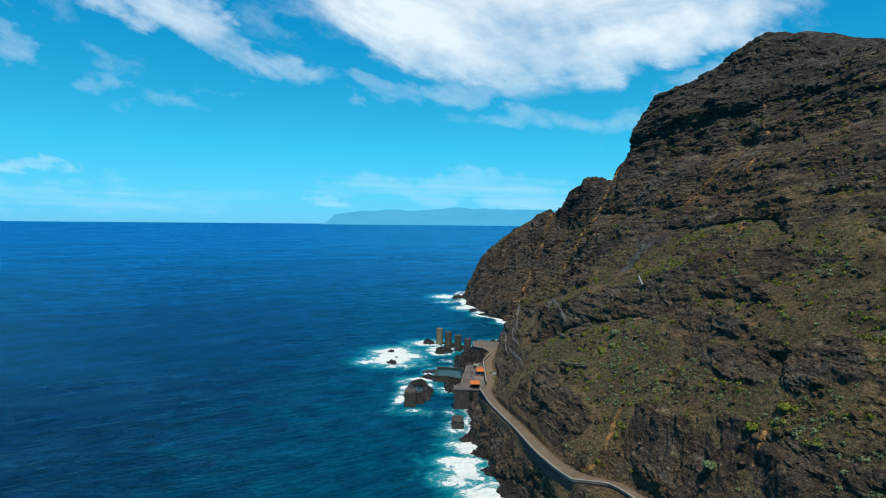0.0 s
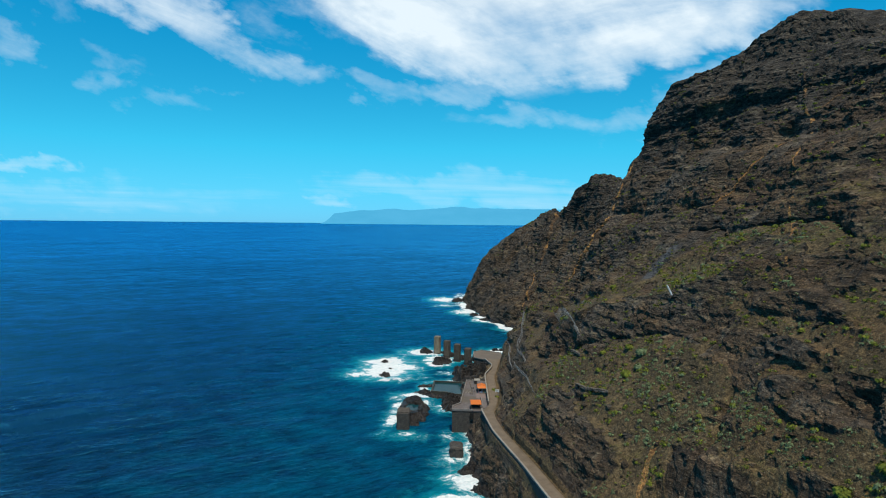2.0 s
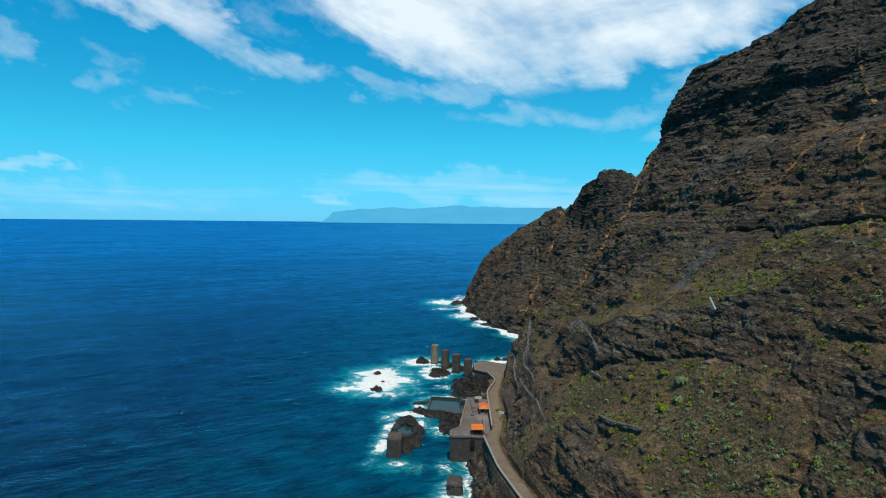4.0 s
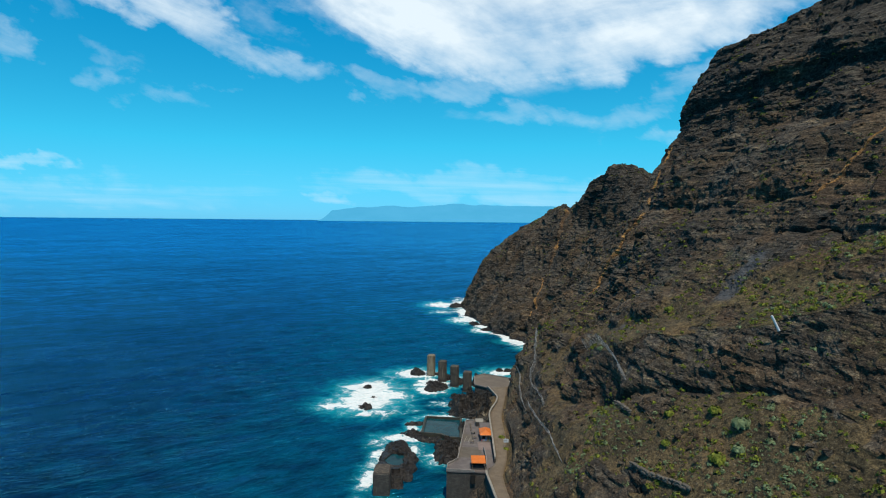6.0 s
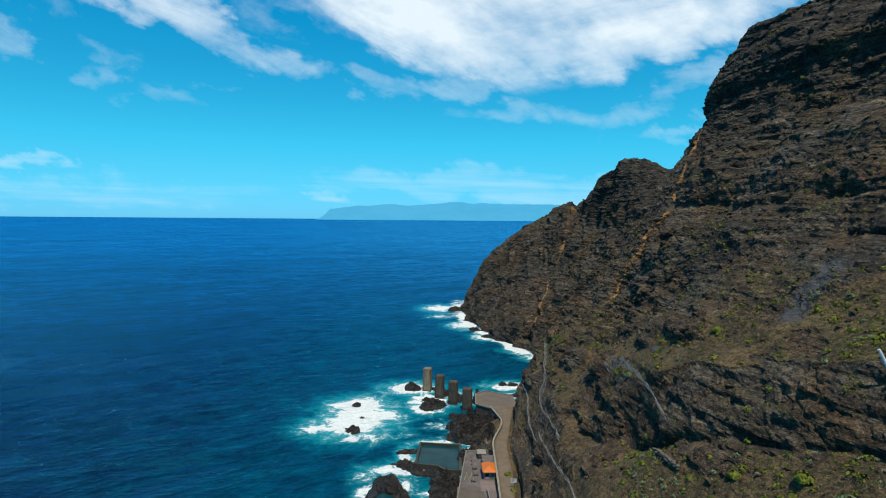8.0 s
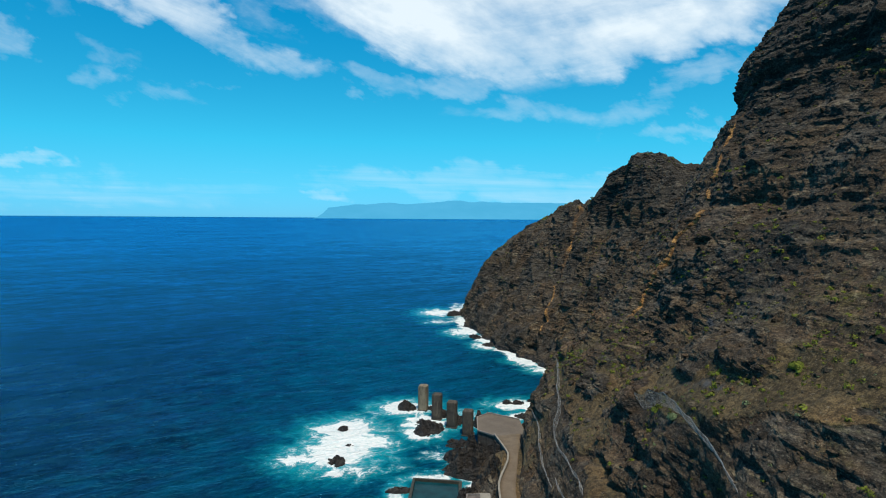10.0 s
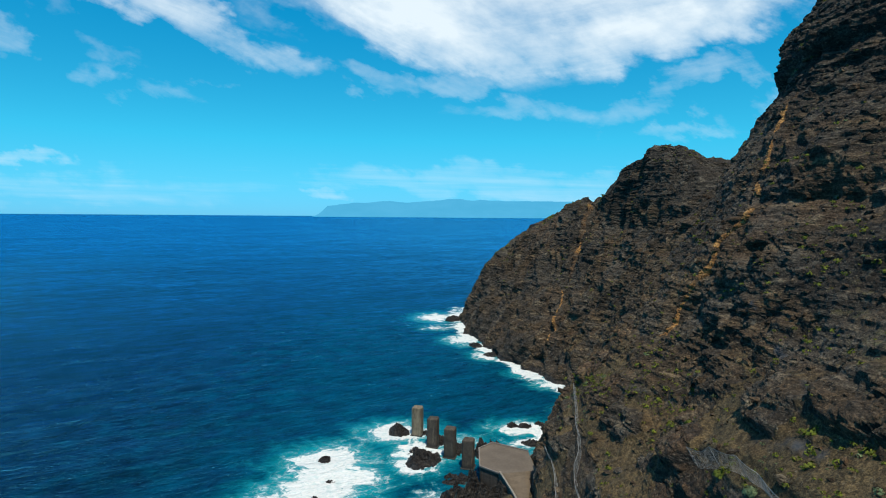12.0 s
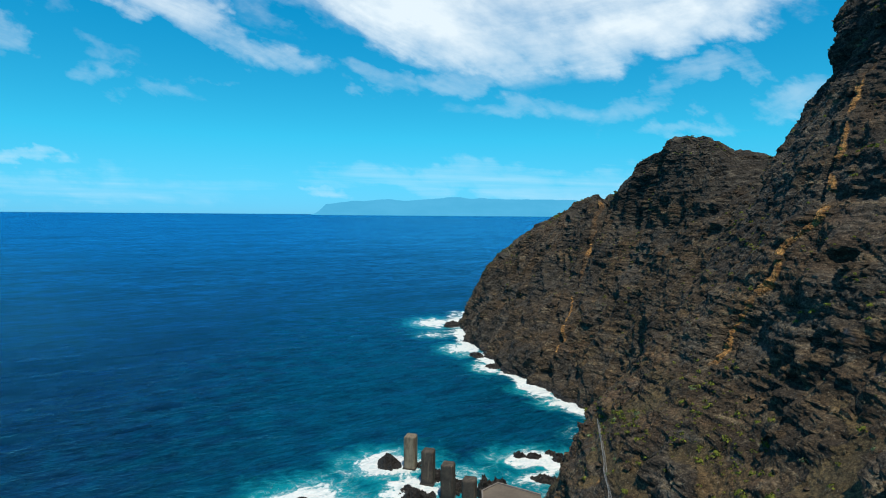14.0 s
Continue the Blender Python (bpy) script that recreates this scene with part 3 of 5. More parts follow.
MIDDLE = [(128, -80, 52), (96, 60, 52), (74, 116, 53), (67, 154, 51), (60, 193, 52), (53, 226, 51), (58, 265, 53), (66, 304, 52), (66, 330, 54),
          (63, 357, 52), (80, 384, 52), (100, 420, 56), (99, 470, 54), (91, 521, 52), (62, 590, 50), (43, 642, 46), (70, 690, 44), (256, 755, 45)]
UPPER = [(152, -80, 82), (124, 60, 82), (104, 116, 83), (98, 151, 84), (90, 192, 81), (88, 229, 80), (88, 256, 81), (83, 300, 80), (81, 331, 81),
         (88, 364, 82), (104, 394, 82), (118, 426, 86), (118, 462, 84), (104, 528, 78), (80, 590, 74), (62, 635, 64), (88, 675, 62), (282, 725, 62)]
HIGH = [(182, -80, 114), (152, 60, 113), (136, 116, 113), (128, 155, 114), (121, 196, 112), (120, 222, 114), (110, 260, 111), (106, 305, 110), (101, 338, 112),
        (115, 391, 110), (132, 412, 102), (150, 442, 102), (121, 482, 112), (105, 552, 93), (93, 595, 87), (80, 625, 78), (104, 660, 74), (320, 700, 70)]
BROW = [(214, -80, 140), (180, 60, 140), (164, 116, 138), (155, 155, 138), (146, 196, 138), (141, 222, 137), (132, 264, 138), (124, 302, 138), (116, 341, 138),
        (129.5, 391, 141), (150, 410, 110), (172, 446, 108), (124, 492, 121), (108, 562, 97), (101, 592, 93), (93, 618, 86), (118, 645, 80), (350, 680, 76)]
RIDGE = [(250, -80, 160), (222, 60, 160), (200, 116, 158), (188, 155, 157), (176, 196, 158), (172, 230, 160), (158, 280, 171), (148, 306, 168), (129, 347, 161),
         (133, 394, 150), (172, 412, 112), (195, 450, 109), (140, 502, 120), (112, 568, 97), (104, 594, 94), (97, 616, 88), (130, 632, 82), (370, 660, 78)]
INLAND = [(520, -80, 150), (480, 60, 150), (460, 116, 150), (440, 155, 150), (420, 196, 150), (400, 230, 150), (380, 290, 150), (360, 330, 145), (330, 370, 140),
          (310, 392, 130), (300, 408, 105), (300, 450, 100), (230, 520, 95), (190, 585, 78), (165, 605, 74), (160, 615, 70), (190, 625, 66), (420, 640, 60)]
BED = [(x - 7, y - 2, -6) for x, y, z in SEA_LINE]
CONTOURS = np.array([BED, SEA_LINE, BENCH_OUT, BENCH_IN, LOWER, MIDDLE, UPPER, HIGH, BROW, RIDGE, INLAND], float)
ROWS_BETWEEN = (6, 40, 10, 64, 64, 92, 88, 76, 56, 26)
# how finely each stretch between stations is divided
COLS_BETWEEN = (16, 120, 92, 92, 82, 84, 96, 96, 92, 70, 66, 60, 70, 76, 70, 34, 12)

ROAD_OUT = [(66, 40, 22), (50, 118, 20), (44.4, 138.7, 19), (42.0, 143.9, 18.6), (36, 146.3, 18.3), (33.4, 147, 18.2), (30.5, 155.4, 17.8), (27.6, 167.8, 17.2),
            (24.4, 190, 16), (21.4, 206, 15.2), (18.7, 222, 14.2), (17.8, 240, 12.2), (17.0, 257, 10.2), (20.6, 264, 10.2), (21.1, 281, 10.6), (21.8, 306, 11), (26.2, 321, 10.8),
            (27.2, 329, 10.2), (24.7, 348, 8.8)]
ROAD_IN = [(70, 42, 22), (53.5, 121, 20), (47.6, 139.5, 19), (45.6, 145.5, 18.6), (39.2, 149.8, 18.3), (35.8, 153.6, 18.2), (33.6, 160, 17.8), (31.0, 171, 17.2),
           (27.8, 192, 16), (24.9, 207.5, 15.2), (22.3, 223, 14.2), (21.3, 241, 12.2), (21.6, 255, 10.2), (24.2, 267, 10.2), (25.6, 282, 10.6), (25.9, 303, 11), (28.8, 320, 10.8),
           (31.0, 334, 10.2), (34.0, 350, 8.8)]
PLATFORM_PLAN = [(19.0, 353.3), (19.6, 367.0), (24.4, 371.8), (35.4, 364.9), (35.8, 349.5), (31.6, 336.0), (27.3, 330.5), (24.7, 348.1)]
TERRACE_PLAN = [(5.3, 260.5), (5.6, 264.8), (8.8, 268.8), (12.8, 304.0), (18.5, 304.0), (21.2, 300.0), (20.6, 264.0), (17.0, 259.6)]


NET_LOWER = [(36.4, 337, 20), (35.8, 325.5, 21.1), (34.6, 314.5, 20), (33.4, 305, 18.5), (33.1, 298, 18.3), (32.8, 288, 19)]
NET_UPPER = [(33.4, 283, 21.5), (33.3, 270.4, 22.7), (32.1, 251, 26), (32.8, 242, 26.7), (32.8, 234, 26.5), (32.4, 226.2, 26.5)]
NET_SPUR = [(46.7, 349, 33.8), (43.7, 334, 32.3), (41.2, 320, 28.6), (38.9, 312.5, 25.5), (37.2, 303, 23.2), (36.4, 290, 25), (35, 276, 27.4), (34.8, 268, 27)]
NET_KNOLL = [(50.4, 276, 42.6), (51.6, 265.5, 46.2), (51.3, 258, 47.2), (50.7, 250.6, 47.3), (50.3, 242.6, 46.6), (50, 237, 45.8), (49.2, 231.3, 44.8)]
# smooth rock washed by run-off: half-width, line
WASHED = ((1.9, ((81, 232.5, 75.5), (78.5, 231.6, 72.5), (75.7, 231.8, 68.8), (71.6, 229.7, 66))), (0.5, ((72, 311.4, 71.5), (71.6, 299.6, 66.1), (70.1, 287.1, 59.7), (64, 268.8, 58.2), (60.2, 260.5, 57))),
          (0.6, ((48.9, 143.5, 28.8), (50.1, 138.7, 27.6), (52.2, 130, 24.7))), (1.2, ((56.5, 272, 47.5), (57, 262, 51), (58, 255, 53))))
PALE_STREAK = ((0.42, ((65.4, 197.5, 62), (66.0, 192, 58), (64.7, 188, 55.5), (63.1, 183.5, 52.8))),)


def loft():
    k, n = CONTOURS.shape[:2]
    cols = []
    for c in CONTOURS:
        p = np.vstack([2 * c[0] - c[1], c, 2 * c[-1] - c[-2]])
        out = []
        for i in range(n - 1):
            t = np.linspace(0, 1, COLS_BETWEEN[i], endpoint=False)[:, None]
            a, b, d, e = p[i], p[i + 1], p[i + 2], p[i + 3]
            curve = 0.5 * (2 * b + (d - a) * t + (2 * a - 5 * b + 4 * d - e) * t * t + (3 * b - a - 3 * d + e) * t ** 3)
            out.append(0.6 * curve + 0.4 * (b + (d - b) * t))
        out.append(c[-1:])
        cols.append(np.vstack(out))
    cols = np.array(cols)
    rows = []
    for i in range(k - 1):
        t = np.linspace(0, 1, ROWS_BETWEEN[i], endpoint=False)[:, None, None]
        rows.append(cols[i] * (1 - t) + cols[i + 1] * t)
    rows.append(cols[-1:])
    return np.concatenate(rows).transpose(1, 0, 2)      # (along, up, 3)


def blur(g, times, axis):
    for _ in range(times):
        a = np.roll(g, 1, axis)
        b = np.roll(g, -1, axis)
        h = 0.25 * a + 0.5 * g + 0.25 * b
        sl = [slice(None)] * g.ndim
        for end in (0, -1):
            sl[axis] = end
            h[tuple(sl)] = g[tuple(sl)]
        g = h
    return g


def grid_normals(g):
    du, dv = np.gradient(g, axis=0), np.gradient(g, axis=1)
    n = np.cross(dv, du)
    return n / (np.linalg.norm(n, axis=-1, keepdims=True) + 1e-9)


def seg_distance(p, line):
    """Plan distance of the points p (n, 2) to a polyline (m, 3), and the line's height at the nearest place."""
    best, zz = np.full(len(p), 1e9), np.zeros(len(p))
    for a, b in zip(line[:-1], line[1:]):
        ab = b[:2] - a[:2]
        t = np.clip(((p - a[:2]) @ ab) / (ab @ ab + 1e-9), 0, 1)
        d = np.hypot(*(p - a[:2] - t[:, None] * ab).T)
        near = d < best
        best[near] = d[near]
        zz[near] = (a[2] + (b[2] - a[2]) * t)[near]
    return best, zz


def inside(p, poly):
    out = np.zeros(len(p), bool)
    for (x0, y0), (x1, y1) in zip(poly, poly[1:] + poly[:1]):
        cross = (y0 > p[:, 1]) != (y1 > p[:, 1])
        out ^= cross & (p[:, 0] < (x1 - x0) * (p[:, 1] - y0) / (y1 - y0 + 1e-12) + x0)
    return out


base = blur(blur(loft(), 5, 1), 3, 0)
NU, NV = base.shape[:2]
nrm = blur(blur(grid_normals(base), 8, 1), 8, 0).reshape(-1, 3)
if nrm[:, 2].mean() < 0:
    nrm = -nrm
P = base.reshape(-1, 3)
out_dir = nrm * np.array([1, 1, 0.35])
road_mid = smooth_line([((a[0] + b[0]) / 2, (a[1] + b[1]) / 2, (a[2] + b[2]) / 2) for a, b in zip(ROAD_OUT, ROAD_IN)], 2.0)
road_d, road_z = seg_distance(P[:, :2], road_mid)
plat_d, _ = seg_distance(P[:, :2], np.array([(x, y, 0) for x, y in PLATFORM_PLAN + PLATFORM_PLAN[:1]]))
plat_d[inside(P[:, :2], PLATFORM_PLAN)] = 0
calm = np.minimum(np.where(P[:, 2] > road_z, 0.15 + 0.85 * step(3.2, 7.0, road_d), step(2.6, 5.5, road_d)), step(0.5, 4, plat_d))            # 0 on the road, 1 away from it

calm = np.maximum(calm, step(2.5, 5.5, np.where(road_d < 12, road_z, 8.5) - P[:, 2]))
trail_pts = np.vstack([smooth_line(t, 2.0) for t in (NET_LOWER, NET_UPPER, NET_SPUR, NET_KNOLL)])
trail_d = np.full(len(P), 99.0)
near_t = np.nonzero((P[:, 1] > 120) & (P[:, 1] < 365) & (P[:, 2] > 8) & (P[:, 2] < 70))[0]
for q in trail_pts:
    trail_d[near_t] = np.minimum(trail_d[near_t], np.linalg.norm(P[near_t] - q, axis=1))
calm = np.minimum(calm, 0.35 + 0.65 * step(1.5, 5.0, trail_d))
warp = np.stack([fbm(P, 22, 3, seed=s) for s in (1, 2, 3)], 1)
Q = P + warp * np.array([5, 5, 3.0])
# bands of cliff between slopes of soil: (foot, top, from y, to y, push)
zw = P[:, 2] + 5.0 * fbm(P, (34, 34, 60), 3, 0.5, 4) + 1.6 * fbm(P, (9, 9, 20), 3, 0.5, 44)
BANDS = ((46, 60, 180, 285, 3.6), (11.5, 27, 226, 312, 2.6), (19, 29, 96, 160, 2.0), (92, 108, 90, 325, 2.4),
         (118, 146, 90, 335, 2.6), (83, 90, 90, 240, 2.0))
rocky = 0.9 * step(0.07, 0.28, fbm(P, (15, 15, 7), 4, 0.62, 45) + 0.10 * step(190, 140, P[:, 1]) + 0.14 * step(250, 285, P[:, 1]))
cliff = np.zeros(len(P))
for lo, hi, ya, yb, push in BANDS:
    gap = step(-0.75 if lo == 46 else -0.32, -0.4 if lo == 46 else 0.0, fbm(P + lo, (30, 30, 50), 3, 0.55, lo))
    along = step(ya - 14, ya + 14, P[:, 1]) * step(yb + 14, yb - 14, P[:, 1]) * gap
    t_ = (zw + (0.29 * (P[:, 1] - 220) if lo == 46 else 0) - lo) / (hi - lo)
    cliff += push * along * np.where(t_ < 0, -step(-0.5, 0, t_), np.where(t_ < 1, 2 * t_ - 1, step(1.7, 1.0, t_)))
    cliff -= 1.5 * along * np.exp(-((t_ + 0.05) / 0.06) ** 2)
    rocky = np.maximum(rocky, along * step(-0.12, 0.06, t_) * step(1.12, 0.92, t_))
bay = np.maximum(step(278, 306, P[:, 1] + 0.8 * np.maximum(P[:, 2] - 60, 0)) * step(36, 48, zw), step(372, 390, P[:, 1]))
bay = np.maximum(bay, step(248, 266, P[:, 1] + 2.0 * (P[:, 2] - 57)) * step(55, 62, zw) * step(185, 205, P[:, 1]))
rocky = np.maximum(rocky, step(96, 122, P[:, 2]) * (0.35 + 0.65 * step(-0.25, 0.1, fbm(P, (24, 24, 10), 3, 0.55, 47))))
rocky = np.maximum(rocky, np.maximum(bay * (0.72 + 0.28 * step(-0.3, 0.1, fbm(P, (26, 26, 18), 3, 0.5, 46))), 0.75 * step(15, 5, P[:, 2])))
roadside = step(3.0, 4.5, road_d) * step(13, 6, road_d + 5 * fbm(P, (9, 9, 9), 3, 0.5, 48)) * (P[:, 2] > road_z) * step(300, 270, P[:, 1])
rocky = np.maximum(rocky, roadside * step(-0.45, -0.1, fbm(P, (12, 12, 12), 3, 0.5, 49)))
# on the slope, outcrops and clearings of soil between them: (y, height, half-length, half-height)
OUTCROPS = ((137, 51.5, 13, 3.6), (150, 58, 10, 2.6), (134, 34, 22, 5.5), (117, 56, 9, 6), (183, 27, 22, 4.5), (160, 66, 16, 3), (205, 30, 9, 3),
            (272, 55, 9, 4.5), (256, 60, 10, 3.5), (286, 42, 8, 4), (300, 52, 10, 5), (246, 33, 9, 3), (312, 36, 7, 4))
CLEARINGS = ((135, 46, 15, 2.6), (178, 42, 24, 7), (206, 39, 20, 4), (118, 47, 12, 2.5), (150, 62, 20, 2.2), (225, 34, 20, 5))
wy, wz = P[:, 1] + 4.0 * warp[:, 0], P[:, 2] + 2.5 * warp[:, 1] + 0.8 * fbm(P, (5, 5, 4), 2, 0.5, 91)


def patch(y, z, ly, lz):
    return step(1.15, 0.75, np.hypot((wy - y) / ly, (wz - z) / lz))


for row in CLEARINGS:
    rocky *= 1 - 0.9 * patch(*row)
for row in OUTCROPS:
    rocky = np.maximum(rocky, patch(*row))
    cliff += 1.7 * patch(*row) * step(-1.0, -0.4, (wz - row[1]) / row[3])
d = cliff + 3.0 * fbm(P, (42, 42, 60), 3, 0.5, 5) + (1.4 + 1.8 * rocky) * (ridged(Q, (22, 22, 50), 3, 0.5, 6) - 0.45)


def ledges(period, seed, strength, wide):
    """Bands of hard rock that stand out over their feet."""
    zz = P[:, 2] + 0.03 * P[:, 1] + 0.35 * period * fbm(P, (40, 40, 30), 3, 0.5, seed) + 0.24 * period * fbm(P, (1.9 * period, 1.9 * period, 0.9 * period), 4, 0.6, seed + 1)
    frac = np.mod(zz / period, 1.0)
    on = step(0.0, 0.22, fbm(np.column_stack([P[:, :2], np.floor(zz / period) * 37.0]), (wide, wide, 10), 4, 0.55, seed + 2))
    shape = np.where(frac < 0.18, frac / 0.18, (1 - (frac - 0.18) / 0.82) ** 1.3)
    return strength * on * shape


cover_rock = 0.06 + 0.94 * rocky
# the dark brow of the great cliff overhangs the brown face
brow_z = zw + 0.04 * (P[:, 1] - 340)
d += step(225, 265, P[:, 1]) * step(402, 388, P[:, 1]) * (2.6 * step(131, 136, brow_z) * step(156, 142, brow_z) - 2.0 * step(116, 124, brow_z) * step(134, 130, brow_z))
plain_face = 1 - 0.4 * step(58, 70, P[:, 2]) * step(124, 114, P[:, 2]) * step(395, 372, P[:, 1])     # the great brown face is smoother than the rest
upper_part = step(60, 95, P[:, 2])
far_bay = step(380, 430, P[:, 1])
few = (1 - 0.45 * far_bay) * (1 - 0.6 * step(200, 150, P[:, 1]))
d += (ledges(13.0, 21, 1.0, 40) * (0.25 + 0.75 * rocky) + ledges(6.7, 27, 0.85, 30) * cover_rock + ledges(3.3, 31, 0.80, 26) * cover_rock + ledges(1.7, 41, 0.46, 20) * cover_rock) * few * plain_face * step(10, 16, P[:, 2])
d += plain_face * (0.10 + 0.90 * rocky) * (0.8 * (ridged(Q, (11, 11, 7), 4, 0.6, 7) - 0.4) + 0.35 * (ridged(P, (3.4, 3.4, 2.2), 3, 0.6, 8) - 0.4))
QB = P + warp * np.array([2.2, 2.2, 1.4]) + 0.5 * np.stack([fbm(P, 3.0, 2, 0.5, k) for k in (71, 72, 73)], 1)
for size, seed, bulge, crack in (((15, 15, 8), 3, 0.8, 0.3), ((5.6, 5.6, 2.8), 4, 0.40, 0.26), ((2.1, 2.1, 1.1), 5, 0.16, 0.13)):
    gap_c, val_c = cells(QB, size, seed)
    d += plain_face * (0.04 + 0.96 * rocky) * (1 - 0.55 * far_bay) * (bulge * val_c * step(0.0, 0.12, gap_c) - crack * step(0.16, 0.0, gap_c) + 0.5 * bulge * step(0.0, 0.6, gap_c))
d += far_bay * (6.0 * (ridged(Q, (20, 20, 90), 3, 0.55, 13) - 0.4) + 2.2 * (ridged(Q, (6, 6, 22), 3, 0.55, 15) - 0.4))
d += (1 - far_bay) * bay * (2.6 * (ridged(Q, (14, 14, 60), 3, 0.5, 113) - 0.4))
d += (0.14 + 0.40 * rocky) * fbm(P, (1.7, 1.7, 1.2), 3, 0.65, 9) + 0.8 * fbm(P, 6.5, 3, 0.5, 10)
# gullies that cut the cape, and hollows in the rock
d -= 5.0 * step(6.0, 0.5, np.abs(P[:, 1] - (524 + 0.55 * (P[:, 2] - 40)) + 5 * fbm(P, 24, 3, 0.5, 16))) * step(8, 30, P[:, 2])
d -= 3.5 * step(4.5, 0.5, np.abs(P[:, 1] - (498 + 0.2 * (P[:, 2] - 20)) + 6 * fbm(P, 24, 3, 0.5, 17))) * step(100, 60, P[:, 2])
d -= 4.5 * step(7, 0.5, np.abs(P[:, 1] - (404 + 0.2 * (P[:, 2] - 60)) + 6 * fbm(P, 26, 3, 0.5, 18))) * step(20, 40, P[:, 2])
for hx, hy, hz, hr, deep in ((60, 495, 6, 3.4, 6.0), (66, 185, 60, 2.4, 2.6), (79, 313, 77, 3.0, 2.6), (71, 308, 63, 3.0, 2.2), (88, 136, 62, 4.0, 3.0), (75, 128, 52, 4.5, 3.2), (62, 230, 52, 2.6, 1.8)):
    d -= deep * step(1.0, 0.45, np.sqrt((P[:, 0] - hx) ** 2 / (hr * 1.6) ** 2 + (P[:, 1] - hy) ** 2 / (hr * 1.4) ** 2 + (P[:, 2] - hz) ** 2 / hr ** 2) + 0.25 * fbm(P, 3, 3, 0.5, 19))
low_cliff = step(22, 12, P[:, 2])
d += low_cliff * 1.3 * (ridged(Q, (6, 6, 9), 4, 0.62, 12) - 0.4)
d *= 0.06 + 0.94 * calm
# dykes: thin upright sheets of rusty rock
dyke = np.zeros(len(P))
# each: half-width, how broken it is, and its line up the slope as (height, y)
DYKES = ((1.4, -0.5, ((54, 331.5), (61, 333), (73, 330), (78, 332), (85, 327.5), (94, 333), (99, 334), (109, 340), (120, 344))),
         (1.7, -0.6, ((17, 495.5), (25, 501), (36, 511), (50, 531), (59, 538), (75, 546), (91, 559), (97, 566))),
         (0.9, -0.2, ((74, 172), (82, 185), (95, 202), (111, 220), (141, 253))),
         (1.5, -0.5, ((20, 151.8), (25, 152.3), (31, 159.5), (34, 162))),
         (0.9, -0.2, ((39, 116), (51, 117.5), (56, 124.5))),
         (0.8, 0.0, ((70, 240), (92, 236), (140, 226))))
for wide, broken, line in DYKES:
    zs, ys = zip(*line)
    off = P[:, 1] - np.interp(P[:, 2], zs, ys) + 1.6 * fbm(P, 14, 4, 0.6, ys[0])
    span = step(zs[0] - 4, zs[0] + 3, P[:, 2]) * step(zs[-1] + 4, zs[-1] - 3, P[:, 2])
    hit_d = step(wide, wide * 0.3, np.abs(off)) * span
    hit_d = hit_d * step(broken, broken + 0.4, fbm(P, (11, 11, 9), 3, 0.6, ys[0] + 3))
    dyke = np.maximum(dyke, hit_d)
    if ys[0] > 300:
        d -= 2.2 * step(3.2 * wide, 1.2 * wide, off) * step(0.6 * wide, 1.1 * wide, off) * span
# a dark cleft beside the rusty sheet on the cape, and a dark runnel above the road
for wide, deep, line in ((2.4, 3.0, ((8, 501), (20, 508.7), (35, 527), (61, 553))), (1.3, 1.4, ((32, 147), (39, 149), (48, 155.7)))):
    zs, ys = zip(*line)
    off = np.abs(P[:, 1] - np.interp(P[:, 2], zs, ys) + 1.8 * fbm(P, 14, 4, 0.6, ys[0]))
    d -= deep * step(wide, 0.2, off) * step(zs[0] - 4, zs[0] + 3, P[:, 2]) * step(zs[-1] + 5, zs[-1] - 3, P[:, 2])
rust = step(305, 330, P[:, 1]) * step(382, 366, P[:, 1]) * step(10, 14, P[:, 2]) * step(44, 30, P[:, 2])
dyke = np.maximum(dyke, 0.42 * rust * step(-0.2, 0.3, fbm(P, 9, 3, 0.6, 63)))
dyke = np.maximum(dyke, 0.30 * step(22, 15, P[:, 2]) * step(4, 8, P[:, 2]) * step(262, 240, P[:, 1]) * step(-0.2, 0.2, fbm(P, (14, 14, 10), 3, 0.5, 64)))
d += 0.7 * step(0.6, 1.0, dyke) * step(180, 240, P[:, 1])
G = P + out_dir * d[:, None]
# jagged crests
row_id = np.tile(np.arange(NV), NU)
crest = sum(ROWS_BETWEEN[:9])
near_crest = np.exp(-((row_id - crest) / 22.0) ** 2) + np.exp(-((row_id - sum(ROWS_BETWEEN[:8])) / 30.0) ** 2) * step(380, 440, P[:, 1])
G[:, 2] += near_crest * (3.2 * (ridged(P, (11, 11, 40), 4, 0.6, 33) - 0.5) + 2.2 * fbm(P, (22, 22, 60), 2, 0.5, 34))
G[:, 2] += 2.5 * np.exp(-((G[:, 0] - 134) / 20) ** 2 - ((G[:, 1] - 494) / 15) ** 2) 
G[:, 2] += near_crest * step(400, 440, P[:, 1]) * (2.6 * np.exp(-((G[:, 1] - 574) / 5) ** 2) - 5.0 * np.exp(-((G[:, 1] - 562) / 4.5) ** 2))
# the saddle behind the peak, the cleft beside the knob, and the long crest
G[:, 2] -= (3.0 + 3.5 * step(139, 142, G[:, 0])) * step(131, 137, G[:, 0]) * step(455, 475, G[:, 1]) * step(535, 515, G[:, 1]) * step(105, 114, G[:, 2])
G[:, 2] -= 4.6 * np.exp(-((G[:, 0] - 109.0) / 2.4) ** 2) * step(525, 540, G[:, 1]) * step(585, 577, G[:, 1])
top_row = step(crest - 30, crest - 4, row_id)
G[:, 2] += top_row * (5.0 * np.exp(-((P[:, 1] - 288) / 15) ** 2) - 4.5 * step(266, 250, P[:, 1]))
